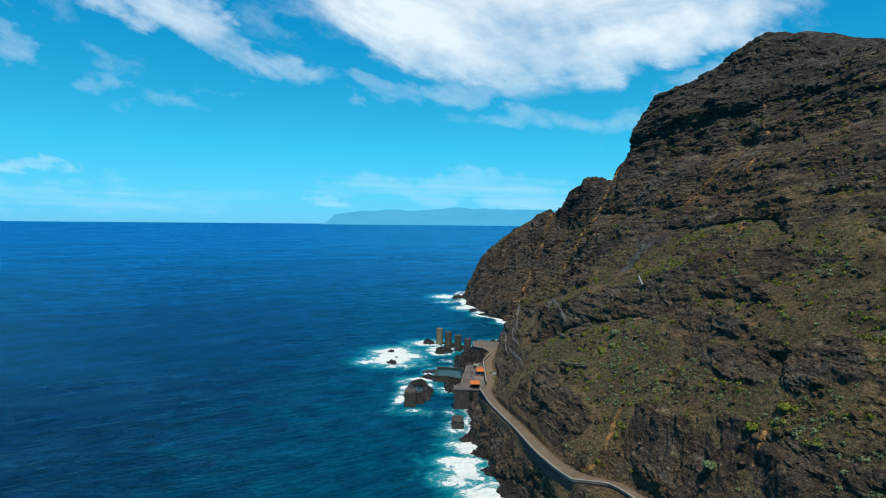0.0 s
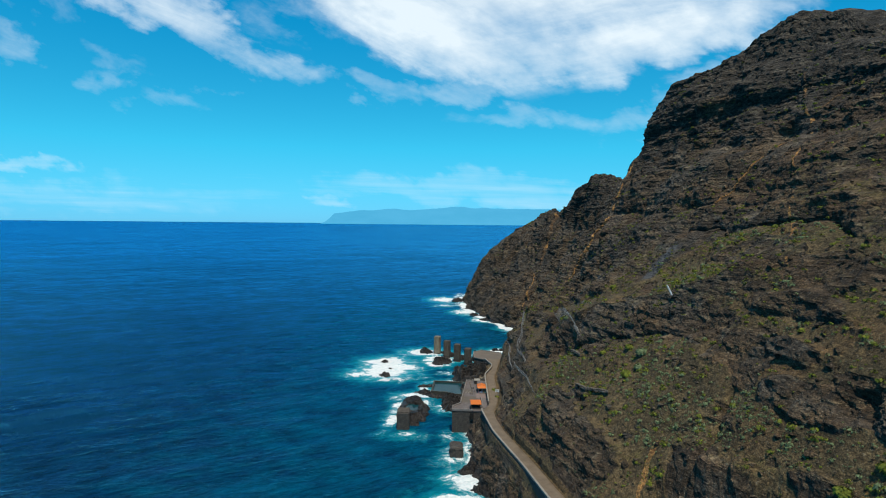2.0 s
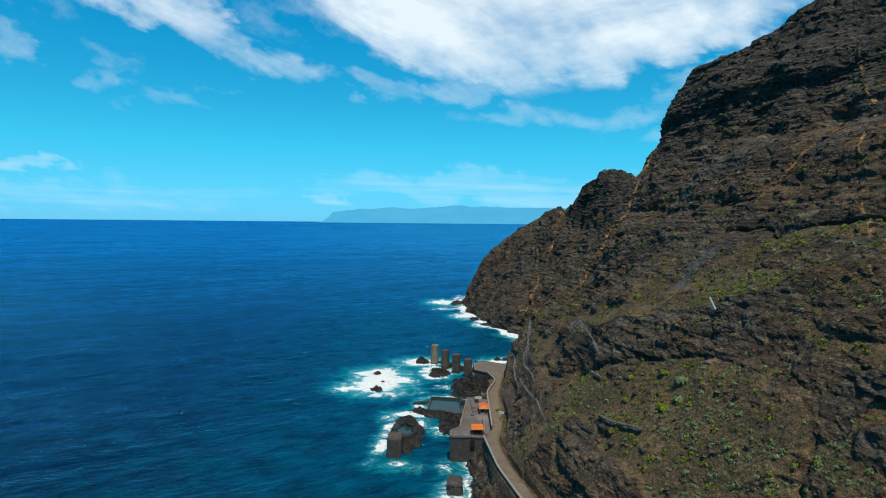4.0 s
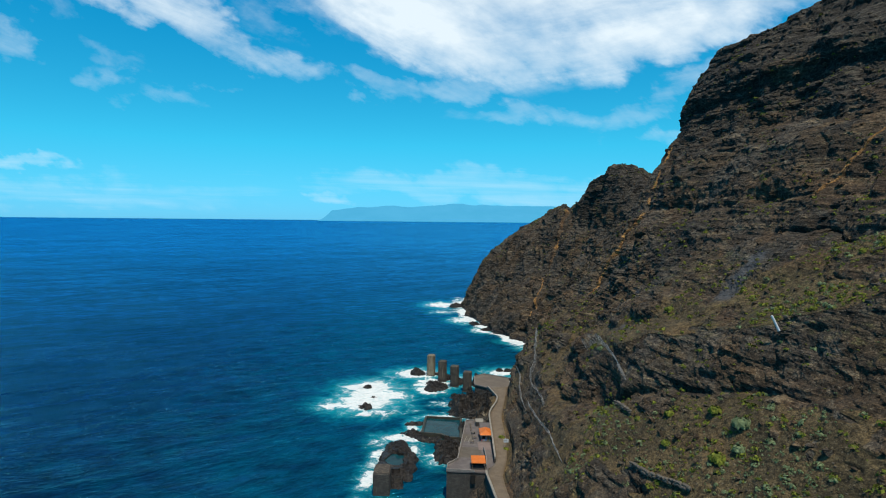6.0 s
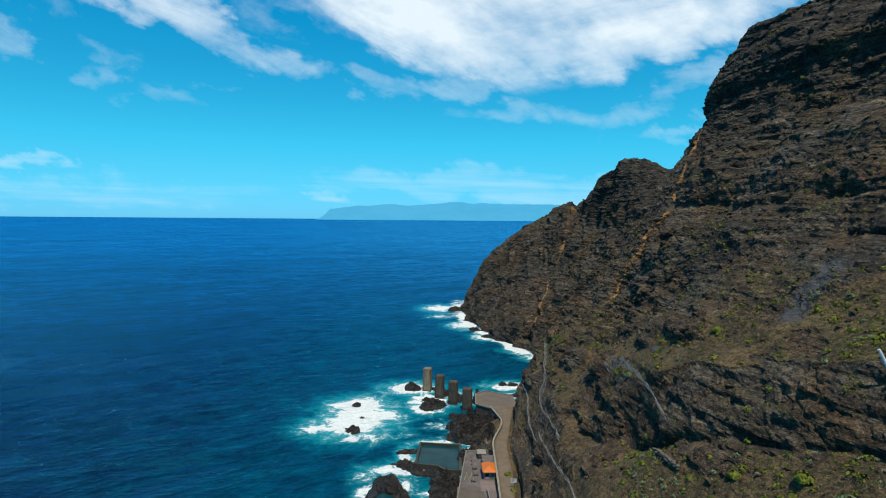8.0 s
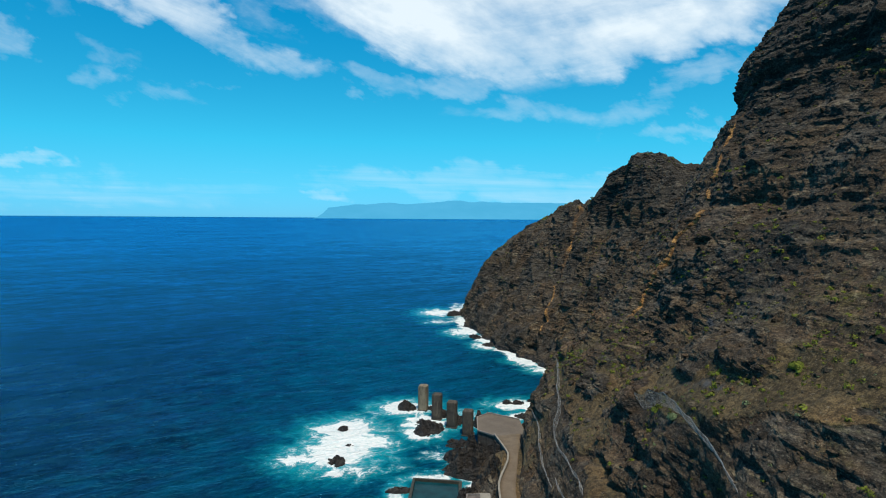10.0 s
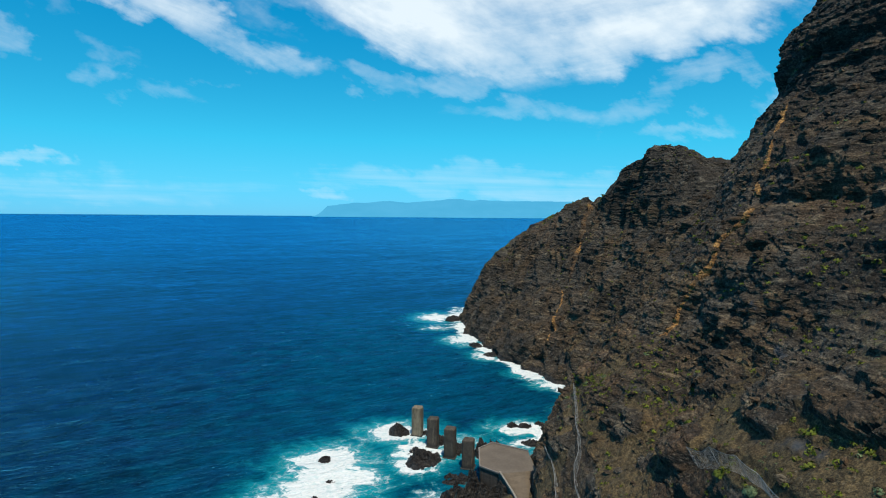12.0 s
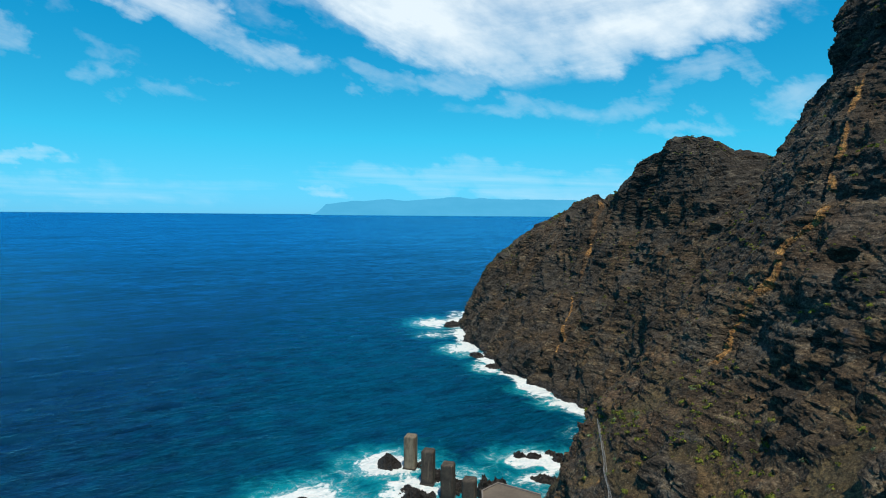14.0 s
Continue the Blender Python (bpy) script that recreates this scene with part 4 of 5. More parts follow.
# cut the road and the platform in
road_half = 3.1
lim = np.where(road_d < road_half, road_z - 0.25, 1e9)
bank = np.maximum(road_d - road_half, 0)
cut = road_z - 0.25 + 0.9 * bank + 0.16 * bank ** 2 + 1.3 * step(0, 2.5, bank) * (ridged(P, (4, 4, 4), 3, 0.6, 58) - 0.3)
lim = np.where((road_d >= road_half) & (bank < 14) & (G[:, 2] > road_z) & (P[:, 1] < 172), cut, lim)
lim = np.where(plat_d < 0.6, np.minimum(lim, 8.0), lim)
lim = np.where(inside(G[:, :2], TERRACE_PLAN), np.minimum(lim, 8.0), lim)
G[:, 2] = np.minimum(G[:, 2], lim)
grid = G.reshape(NU, NV, 3)
gn = grid_normals(grid).reshape(-1, 3)
if gn[:, 2].mean() < 0:
    gn = -gn
steep = 1 - np.abs(gn[:, 2])
soil = np.clip(1.15 - rocky * 0.95 - step(0.45, 0.8, steep) * 0.5, 0, 1) * step(6, 10, G[:, 2]) * (1 - 0.22 * step(62, 80, G[:, 2]))
basalt = np.maximum(step(112, 124, zw + 0.06 * (G[:, 1] - 300)) * step(400, 380, G[:, 1]), step(430, 455, G[:, 1]) * step(545, 525, G[:, 1]) * step(86, 100, zw)) * step(-0.5, 0.1, fbm(P, (26, 26, 9), 3, 0.55, 66) + 0.15)
basalt = np.maximum(basalt, bay * (0.15 + 0.55 * step(-0.15, 0.25, fbm(P, (30, 30, 14), 3, 0.55, 68))))
basalt = np.maximum(basalt, 0.8 * step(0.45, 0.75, steep) * step(-0.05, 0.3, fbm(P, (24, 24, 8), 3, 0.55, 67)))
moss_zone = step(-0.1, 0.5, fbm(P, (30, 30, 16), 3, 0.5, 14)) * step(20, 32, G[:, 2]) * step(320, 262, G[:, 1]) + 0.55 * step(480, 560, G[:, 1]) * step(45, 80, G[:, 2])
moss = np.clip((0.35 + 0.65 * moss_zone) * step(0.75, 0.35, steep), 0, 1) * 0.62 * step(14, 22, G[:, 2])


def streak(rows):
    """1 along lines on the hillside, 0 away from them."""
    out = np.zeros(len(G))
    for half, line in rows:
        p = smooth_line(line, 1.0)
        near = np.nonzero((G > p.min(0) - 6).all(1) & (G < p.max(0) + 6).all(1))[0]
        if len(near):
            gap = np.full(len(near), 99.0)
            for q in p:
                gap = np.minimum(gap, np.linalg.norm(G[near] - q, axis=1))
            out[near] = np.maximum(out[near], step(half * 1.8, half * 0.6, gap + half * 0.8 * fbm(G[near], 2.0, 3, 0.6, 96)))
    return out


basalt *= step(13, 22, G[:, 2] + 40 * step(255, 275, G[:, 1]))       # the bank below the road is brown ash
washed, pale = streak(WASHED), streak(PALE_STREAK)
wet = step(4.2, 0.6, G[:, 2] + 2.0 * fbm(P, 6, 3, 0.5, 15))
land = new("hillside", mesh_from("hillside", G, grid_quads(NU, NV), ROCK, False, {"soil": soil, "dyke": dyke, "moss": moss, "wet": wet, "basalt": basalt, "washed": washed, "pale": pale}))
tagged(land, "steep dark volcanic hillside and sea cliff with rock ledges and brown scree", "hillside", kind="structure")


# ================= sea =================
COAST = smooth_line(SEA_LINE, 3.0)[:, :2]
FOAM = [(-28, 363, 12, 11, 1.15), (-31, 374, 12, 13, 1.1), (-31, 354, 13, 13, 1.1), (-43, 348, 10, 6, 0.75), (-22, 365, 12, 9, 0.8), (-24, 340, 12, 6, 0.7),
        (-17.5, 298, 5.5, 11, 0.6), (-19.5, 276, 3.5, 12, 0.62), (-13, 310, 8, 4.5, 0.8), (-6, 309, 6, 4, 0.6), (-7.5, 320, 3, 9, 0.9), (4, 334, 10, 2.5, 0.8), (-14, 257, 7, 4.5, 0.62), (-6, 312, 9, 6, 0.8), (-2, 318, 8, 7, 0.55), (-5, 300, 6, 6, 0.6),
        (-9, 403, 12, 10, 1.0), (0, 386, 10, 12, 0.9), (-2, 374, 9, 8, 0.8), (10, 396, 13, 6, 0.8), (22, 384, 9, 5, 0.8), (12, 350, 10, 9, 0.5), (8, 335, 12, 5, 0.6),
        (41, 409, 11, 7, 1.0), (50, 404, 8, 6, 1.0), (40, 394, 9, 6, 0.75), (66, 430, 10, 10, 0.4), (2, 292, 4, 7, 0.7), (4, 256, 4, 5, 0.5),
        (10, 214, 8, 11, 0.75), (9, 192, 9, 12, 0.85), (15, 176, 10, 13, 0.85), (18, 156, 12, 16, 0.8), (6, 236, 5, 8, 0.6), (7, 203, 9, 6, 0.8),
        (2, 658, 13, 18, 0.95), (5, 616, 12, 12, 0.6), (21, 572, 10, 14, 0.9), (37, 530, 9, 10, 0.9), (55, 489, 9, 8, 0.95), (65, 470, 9, 7, 0.95)]


def spacing(segments):
    out = [np.array([segments[0][0]], float)]
    for a, b, s in segments:
        out.append(np.linspace(a, b, max(2, int(round((b - a) / s)) + 1))[1:])
    return np.concatenate(out)


sea_x = spacing([(-5400, -900, 300), (-900, -200, 50), (-200, -90, 7), (-90, 100, 0.9), (100, 160, 6), (160, 900, 60), (900, 5400, 300)])
sea_y = spacing([(-700, 60, 60), (60, 140, 5), (140, 430, 0.9), (430, 690, 1.6), (690, 1000, 10), (1000, 2000, 40), (2000, 4940, 120)])
gx, gy = np.meshgrid(sea_x, sea_y, indexing="ij")
S = np.stack([gx.ravel(), gy.ravel(), np.zeros(gx.size)], 1)
near_zone = (np.abs(S[:, 0] - 20) < 140) & (S[:, 1] > 100) & (S[:, 1] < 720)
idx = np.nonzero(near_zone)[0]
coast_d = np.full(len(S), 1e3)
for c0 in range(0, len(idx), 20000):
    ii = idx[c0:c0 + 20000]
    dd = np.hypot(S[ii, 0, None] - COAST[None, :, 0], S[ii, 1, None] - COAST[None, :, 1])
    coast_d[ii] = dd.min(1)
bow = 1.0 + 0.8 * fbm(S, (30, 30, 1), 2, 0.5, 51)
cape = step(430, 470, S[:, 1])
foam = (0.6 + 0.4 * cape) * np.exp(-(coast_d / ((3.6 + 7.5 * cape) * bow)) ** 2)
shoal_sheen = 0.8 * np.exp(-(coast_d / ((17.0 + 4 * cape) * bow)) ** 2)
# besides the shallows: reflected-sky sheen, put into the colour as a wide band
offshore = S[:, 0] + 0.12 * np.maximum(S[:, 1] - 350, 0)
shoal_sheen = np.maximum(shoal_sheen, 0.42 * step(-190, -10, offshore) * step(1200, 450, S[:, 1]))
foam *= 1 - cape * (0.25 + 0.9 * fbm(S, (16, 16, 1), 3, 0.6, 57))
halo = 0.55 * np.exp(-(coast_d / ((9.0 + 6 * cape) * bow)) ** 2)
for x, y, rx, ry, k in FOAM:
    q = ((S[:, 0] - x) / rx) ** 2 + ((S[:, 1] - y) / ry) ** 2
    foam = np.maximum(foam, k * np.exp(-0.85 * q))
    halo = np.maximum(halo, k * np.exp(-0.34 * q))
    shoal_sheen = np.maximum(shoal_sheen, k * np.exp(-0.19 * q))
far = np.clip((S[:, 1] - 1500) / 3440, 0, 1)
S[:, 2] = 62 * far ** 2 + near_zone * (0.28 * fbm(S, (9, 5, 1), 3, 0.5, 52) + 0.35 * foam * fbm(S, (3.5, 3.5, 1), 3, 0.6, 53))
sea = new("water", mesh_from("water", S, grid_quads(len(sea_x), len(sea_y)), WATER, True, {"foam": foam, "shoal_sheen": shoal_sheen, "halo": halo}))
tagged(sea, "deep blue open sea with small waves and white surf along the rocks", "sea", kind="structure")


# ================= far island =================
def far_island():
    x = np.linspace(-955, 1700, 220)
    rise = np.interp(x, (-955, -885, -700, -410, -275, -100, 145, 267, 600, 1000, 1700), (0, 80, 100, 118, 108, 122, 141, 131, 127, 122, 90))
    top = 63 + rise + 9 * step(-900, -860, x) * fbm(np.column_stack([x, 0 * x, 0 * x]), 90.0, 4, 0.5, 61)
    v = np.linspace(0, 1, 14)
    pts = np.array([[(xx, 4560 + 260 * vv, 58 + (tt - 58) * vv ** 0.8) for vv in v] for i, (xx, tt) in enumerate(zip(x, top))])
    # aerial haze is put into the colour as a pale blue glow
    m = Mat("painted_haze_glow")
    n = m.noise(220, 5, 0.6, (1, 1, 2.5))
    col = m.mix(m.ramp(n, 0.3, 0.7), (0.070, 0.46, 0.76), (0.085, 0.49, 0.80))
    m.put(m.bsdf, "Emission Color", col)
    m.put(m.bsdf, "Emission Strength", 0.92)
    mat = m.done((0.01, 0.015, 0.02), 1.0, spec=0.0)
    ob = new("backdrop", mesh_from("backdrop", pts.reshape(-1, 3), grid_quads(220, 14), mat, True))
    tagged(ob, "long hazy blue island far out on the horizon", "island", kind="structure")


far_island()


# ================= road, seawall, platform =================
def ribbon(name, left, right, mat, lift=0.0, thick=0.4):
    a, b = np.array(left), np.array(right)
    n = 5
    pts = np.array([[p + (q - p) * k / (n - 1) for k in range(n)] for p, q in zip(a, b)])
    pts[..., 2] += lift + 0.04 * fbm(pts.reshape(-1, 3), 2.5, 3, 0.5, 71).reshape(pts.shape[:2])
    low = pts.copy()
    low[..., 2] -= thick
    v = np.vstack([pts.reshape(-1, 3), low[:, 0], low[:, -1]])
    m_ = len(a)
    q = [tuple(r) for r in grid_quads(m_, n)]
    o = m_ * n
    for i in range(m_ - 1):
        q.append((i * n, o + i, o + i + 1, (i + 1) * n))
        q.append((i * n + n - 1, (i + 1) * n + n - 1, o + m_ + i + 1, o + m_ + i))
    return mesh_from(name, v, q, mat, True)


def resample(pts, n):
    c = smooth_line(pts, 0.8)
    s = np.r_[0, np.cumsum(np.linalg.norm(np.diff(c, axis=0), axis=1))]
    t = np.linspace(0, s[-1], n)
    return np.stack([np.interp(t, s, c[:, k]) for k in range(3)], 1)


def matched(pts_a, pts_b, per):
    """Two curves cut at the same fractions between their matching points."""
    a, b = np.array(pts_a, float), np.array(pts_b, float)
    t = np.concatenate([np.linspace(i, i + 1, per, endpoint=False) for i in range(len(a) - 1)] + [[len(a) - 1]])
    k = np.arange(len(a))
    return np.stack([np.interp(t, k, a[:, j]) for j in range(3)], 1), np.stack([np.interp(t, k, b[:, j]) for j in range(3)], 1)


edge_out, edge_in = matched(ROAD_OUT, ROAD_IN, 8)
edge_out, edge_in = blur(edge_out, 3, 0), blur(edge_in, 3, 0)
road = new("road", ribbon("road", edge_out, edge_in, ROAD))
tagged(road, "dusty brown unpaved coast road cut into the hillside", "road", kind="structure")

wall_line = edge_out[: 12 * 8 + 1]
seawall = new("seawall")
tagged(seawall, "low pale parapet on a dark stone retaining wall along the road", "wall", kind="structure")
part("retaining_wall", strip_wall(wall_line, 0.55, 0.15, 0.28, 2.6), SEAWALL, seawall, "dark retaining masonry")
part("parapet", strip_wall(wall_line + [0, 0, 0.152], 0.45, 0.5, 0.25), PLASTER, seawall, "low plastered parapet")
part("coping", strip_wall(wall_line + [0, 0, 0.655], 0.62, 0.12, 0.25), COPING, seawall, "pale worn coping")
upper_line = edge_out[13 * 8 + 1:]
upper = new("road_wall")
tagged(upper, "pale stone parapet above the terrace and shore rocks", "wall", kind="structure")
part("retaining_wall", strip_wall(upper_line, 0.5, 0.1, 0.25, 2.6), STONE, upper, "dark basalt footing")
part("parapet", strip_wall(upper_line + [0, 0, 0.102], 0.4, 0.6, 0.22), PLASTER, upper)
part("coping", strip_wall(upper_line + [0, 0, 0.705], 0.55, 0.10, 0.22), COPING, upper, "pale worn coping")

platform = new("platform")
tagged(platform, "bare brown concrete loading platform above the sea", "platform", kind="structure")
part("deck", prism(PLATFORM_PLAN, 8.2, 8.55), PLATFORM, platform)
part("base", prism([(x + (28 - x) * 0.02, y + (355 - y) * 0.02) for x, y in PLATFORM_PLAN], -1.0, 8.196), STONE, platform, "dark stone retaining base")
kerb = [(x, y, 8.555) for x, y in [PLATFORM_PLAN[7], PLATFORM_PLAN[0], PLATFORM_PLAN[1], PLATFORM_PLAN[2], PLATFORM_PLAN[3]]]
part("kerb", strip_wall(kerb, 0.4, 0.4), PLASTER, platform, "low worn concrete kerb")


# ================= terrace, pool, pillars, stack =================
terrace = new("terrace")
tagged(terrace, "grey paved seaside terrace on a dark stone wall", "terrace", kind="structure")
part("floor", prism(TERRACE_PLAN, 8.65, 9.0), PAVING, terrace)
part("base", prism([(5.45, 260.7), (5.75, 264.7), (8.95, 268.6), (12.9, 303.8), (18.5, 303.8), (20, 300), (19.5, 264.0), (16.8, 259.8)], -2.0, 8.646), STONE, terrace, "dark basalt footing")
edge = [(x, y, 9.004) for x, y in [(13.8, 259.95), (5.5, 260.7), (5.8, 264.8), (9.0, 268.8), (13.0, 303.8), (18.4, 303.8)]]
part("parapet", strip_wall(edge, 0.35, 0.6), PLASTER, terrace, "low grey parapet")

PINK = plain("pink_paving", (0.21, 0.15, 0.135), (0.31, 0.235, 0.21), 1.4)
STAIN = plain("stained_paving", (0.115, 0.095, 0.075), (0.17, 0.14, 0.11), 2.2)
part("paving_panel", box(16.0, 20.2, 276.8, 283.2, 9.004, 9.012), PINK, terrace, "pinkish tiled paving by the kiosk")
part("paving_panel", box(9.4, 16.8, 270.5, 279.0, 9.004, 9.010), STAIN, terrace, "brown stained paving")
part("paving_panel", box(11.4, 14.8, 284.0, 290.5, 9.004, 9.011), STAIN, terrace, "dark patch of paving")
for k in range(7):
    part("painted_line", box(11.6 + 0.45 * k, 11.75 + 0.45 * k, 283.6 + (k % 3), 285.2 + 1.7 * (k % 3), 9.016, 9.02), COPING, terrace, "faded pale paint mark")
for k in range(3):
    bench = new("bench")
    part("seat", box(-0.9, 0.9, -0.22, 0.22, 0.4, 0.48, 0.02), TIMBER, bench)
    for bx in (-0.75, 0.75):
        part("leg", box(bx - 0.06, bx + 0.06, -0.18, 0.18, 0, 0.4), PLASTER, bench)
    bench.matrix_world = pose(14.4, 294.5 + 2.6 * k, 9.0, 0, 0, 82)
    tagged(bench, "small grey bench on the terrace paving", "bench", "benches on the terrace")

WET_STONE = plain("wet_pool_stone", (0.042, 0.040, 0.030), (0.085, 0.080, 0.058), 0.9, rough=0.6, bump=0.6, dist=0.1)
pool = new("sea_pool")
tagged(pool, "walled rectangular sea-water swimming pool beside the terrace", "pool", kind="structure")
POOL_IN = [(-2.6, 330.2), (12.0, 328.2), (10.6, 306.6), (6.5, 307.0), (4.0, 310.2), (-3.6, 311.8)]
part("pool_water", prism(POOL_IN, -1.0, 0.95), POOL, pool, "still dark teal water")
ring = [(x, y, 0) for x, y in POOL_IN]
ring = [ring[3], ring[4], ring[5], ring[0], ring[1]]
part("pool_wall", strip_wall(ring, 1.0, 1.8, 0.0, 2.5), WET_STONE, pool, "wet dark basalt wall")
part("pool_wall", strip_wall([(12.0, 328.0, 0), (11.2, 306.4, 0), (6.5, 306.8, 0)], 1.0, 1.9, 0.0, 2.5), WET_STONE, pool)


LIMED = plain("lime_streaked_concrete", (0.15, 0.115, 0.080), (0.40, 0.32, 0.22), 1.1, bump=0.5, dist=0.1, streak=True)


def pillar(x, y, top, turn, mat):
    s = 1.94
    ob = new("pillar")
    ob.matrix_world = pose(x, y, 0, 0, 0, turn)
    bm = bmesh.new()
    levels = [(-4, 1.0), (1.5, 1.0), (top - 0.32, 0.985), (top, 0.86)]
    rings = []
    c = 0.42
    for z, k in levels:
        cc = c * (1 if k > 0.9 else 0.8)
        pl = [(-s + cc, -s), (s - cc, -s), (s, -s + cc), (s, s - cc), (s - cc, s), (-s + cc, s), (-s, s - cc), (-s, -s + cc)]
        rings.append([bm.verts.new((px * k, py * (k if k > 0.9 else (1 + k) / 2), z)) for px, py in pl])
    for r, q in zip(rings, rings[1:]):
        for i in range(8):
            bm.faces.new((r[i], r[(i + 1) % 8], q[(i + 1) % 8], q[i]))
    bm.faces.new(rings[-1])
    bm.faces.new(rings[0][::-1])
    part("shaft", bm, mat, ob)
    part("footing", box(-s - 0.35, s + 0.35, -s - 0.35, s + 0.35, -4, 0.35, 0.2), CONCRETE, ob, "wet dark concrete footing")
    return tagged(ob, "tall weathered concrete pillar standing on rock in the surf", "pillar", "pillars of the old loading pier")


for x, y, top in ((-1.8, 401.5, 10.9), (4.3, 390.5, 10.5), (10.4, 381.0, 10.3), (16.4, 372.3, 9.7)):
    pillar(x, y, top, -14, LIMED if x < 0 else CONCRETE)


def crag(name, x, y, rx, ry, h, seed, label, group="", turn=0.0, na=90, nr=34, dip=None, steepness=0.55):
    """A jagged rock that rises out of the sea: a ragged outline in plan and a broken top. dip: of a hollow (u, v, its half-widths, its level)."""
    r_ = np.random.default_rng(seed)
    th = np.linspace(0, 2 * np.pi, na, endpoint=False)
    rho = np.linspace(0.0, 1.0, nr) ** 0.8
    T, R_ = np.meshgrid(th, rho, indexing="ij")
    ring = np.column_stack([np.cos(T.ravel()) * 1.3, np.sin(T.ravel()) * 1.3, np.zeros(T.size)])
    lobes = 1 + (0.30 if rx > 5.5 else 0.42) * fbm(ring, 0.8, 4, 0.6, seed)
    u, v = R_.ravel() * np.cos(T.ravel()) * lobes, R_.ravel() * np.sin(T.ravel()) * lobes
    w = np.column_stack([u * rx, v * ry, np.zeros(u.size)])
    size = 0.5 * (rx + ry)
    prof = np.clip(1 - R_.ravel() ** 3.0, 0, 1) ** steepness
    z = h * prof * (0.62 + (0.62 if size > 7 else 1.05) * (ridged(w, 0.7 * size, 5, 0.62, seed + 1) - 0.4) + 0.5 * fbm(w, 0.8 * size, 3, 0.5, seed + 2)) - 1.2 * (1 - prof) - 0.4
    z += 0.10 * h * prof * np.floor(3 * fbm(w, 0.35 * size, 3, 0.6, seed + 3))
    if dip:
        q = np.hypot((u - dip[0]) / dip[2], (v - dip[1]) / dip[3]) + 0.25 * fbm(w, 3.0, 2, 0.5, seed + 9)
        z = np.where(q < 1.5, np.maximum(z, dip[4] + 0.35 + 0.5 * step(1.5, 1.1, q) * fbm(w, 1.5, 2, 0.5, seed + 8)), z)
        z = np.where(q < 1.0, dip[4] - 0.7, z)
    w += np.column_stack([fbm(w + [0, 0, 3.1], 0.25 * size, 3, 0.6, seed + 5), fbm(w + [0, 0, 9.2], 0.25 * size, 3, 0.6, seed + 6), np.zeros(len(w))]) * 0.12 * size
    c, s_ = math.cos(radians(turn)), math.sin(radians(turn))
    w = np.column_stack([w[:, 0] * c - w[:, 1] * s_ + x, w[:, 0] * s_ + w[:, 1] * c + y, z])
    i = np.arange(na * nr).reshape(na, nr)
    j = np.roll(i, -1, 0)
    f = np.stack([i[:, :-1], i[:, 1:], j[:, 1:], j[:, :-1]], -1).reshape(-1, 4)
    wetness = np.maximum(0.68, step(8.0, 2.0, w[:, 2] + 1.4 * fbm(w, 3, 3, 0.5, 5)))
    zero = np.zeros(len(w))
    green = 0.55 * step(0.0, 0.4, fbm(w, 5, 3, 0.5, seed + 7)) * step(0.4, 1.2, w[:, 2]) * step(3.2, 1.8, w[:, 2])
    ob = new(name, mesh_from(name, w, f, ROCK, False, {"soil": zero, "dyke": zero, "moss": green, "wet": wetness, "basalt": zero + 1.25}))
    return tagged(ob, label, "rock", group)


crag("rock_islet", -11.3, 286.5, 6.2, 19.0, 4.2, 3, "jagged dark rock islet with a tide pool and surf round it", turn=4, na=150, nr=60, dip=(-0.14, -0.13, 0.54, 0.28, 2.4), steepness=0.28)
tide = new("tide_pool")
tagged(tide, "still blue tide pool in a hollow of the rock islet", "tide pool")
bm = bmesh.new()
bmesh.ops.create_circle(bm, cap_ends=True, segments=28, radius=1)
bmesh.ops.transform(bm, verts=bm.verts, matrix=pose(-11.45, 283.1, 2.4, 0, 0, 4) @ Matrix.Diagonal((3.8, 6.0, 1, 1)))
part("pool_water", bm, POOL, tide)
crag("shore_crag", 6.2, 296, 5.2, 11, 6.0, 8, "dark rock between the pool and the terrace", na=120, nr=44)
pier = new("mooring_block")
tagged(pier, "square grey masonry block built against the rock islet", "pier block")
part("shaft", box(-16.9, -11.8, 263.0, 269.6, -3, 6.9, 0.35), STONE, pier)
part("cap", box(-16.7, -12.0, 263.2, 269.4, 6.904, 7.1, 0.1), CONCRETE, pier, "worn grey concrete cap")
ledge = new("landing_block")
tagged(ledge, "broken grey masonry block at the foot of the cliff", "block")
bm = box(4.4, 9.0, 235.0, 242.5, -2, 3.4, 0.5)
bmesh.ops.subdivide_edges(bm, edges=bm.edges, cuts=3, use_grid_fill=True)
r = random.Random(9)
for v in bm.verts:
    v.co += Vector((r.uniform(-0.28, 0.28), r.uniform(-0.28, 0.28), r.uniform(-0.3, 0.12)))
part("body", bm, STONE, ledge)

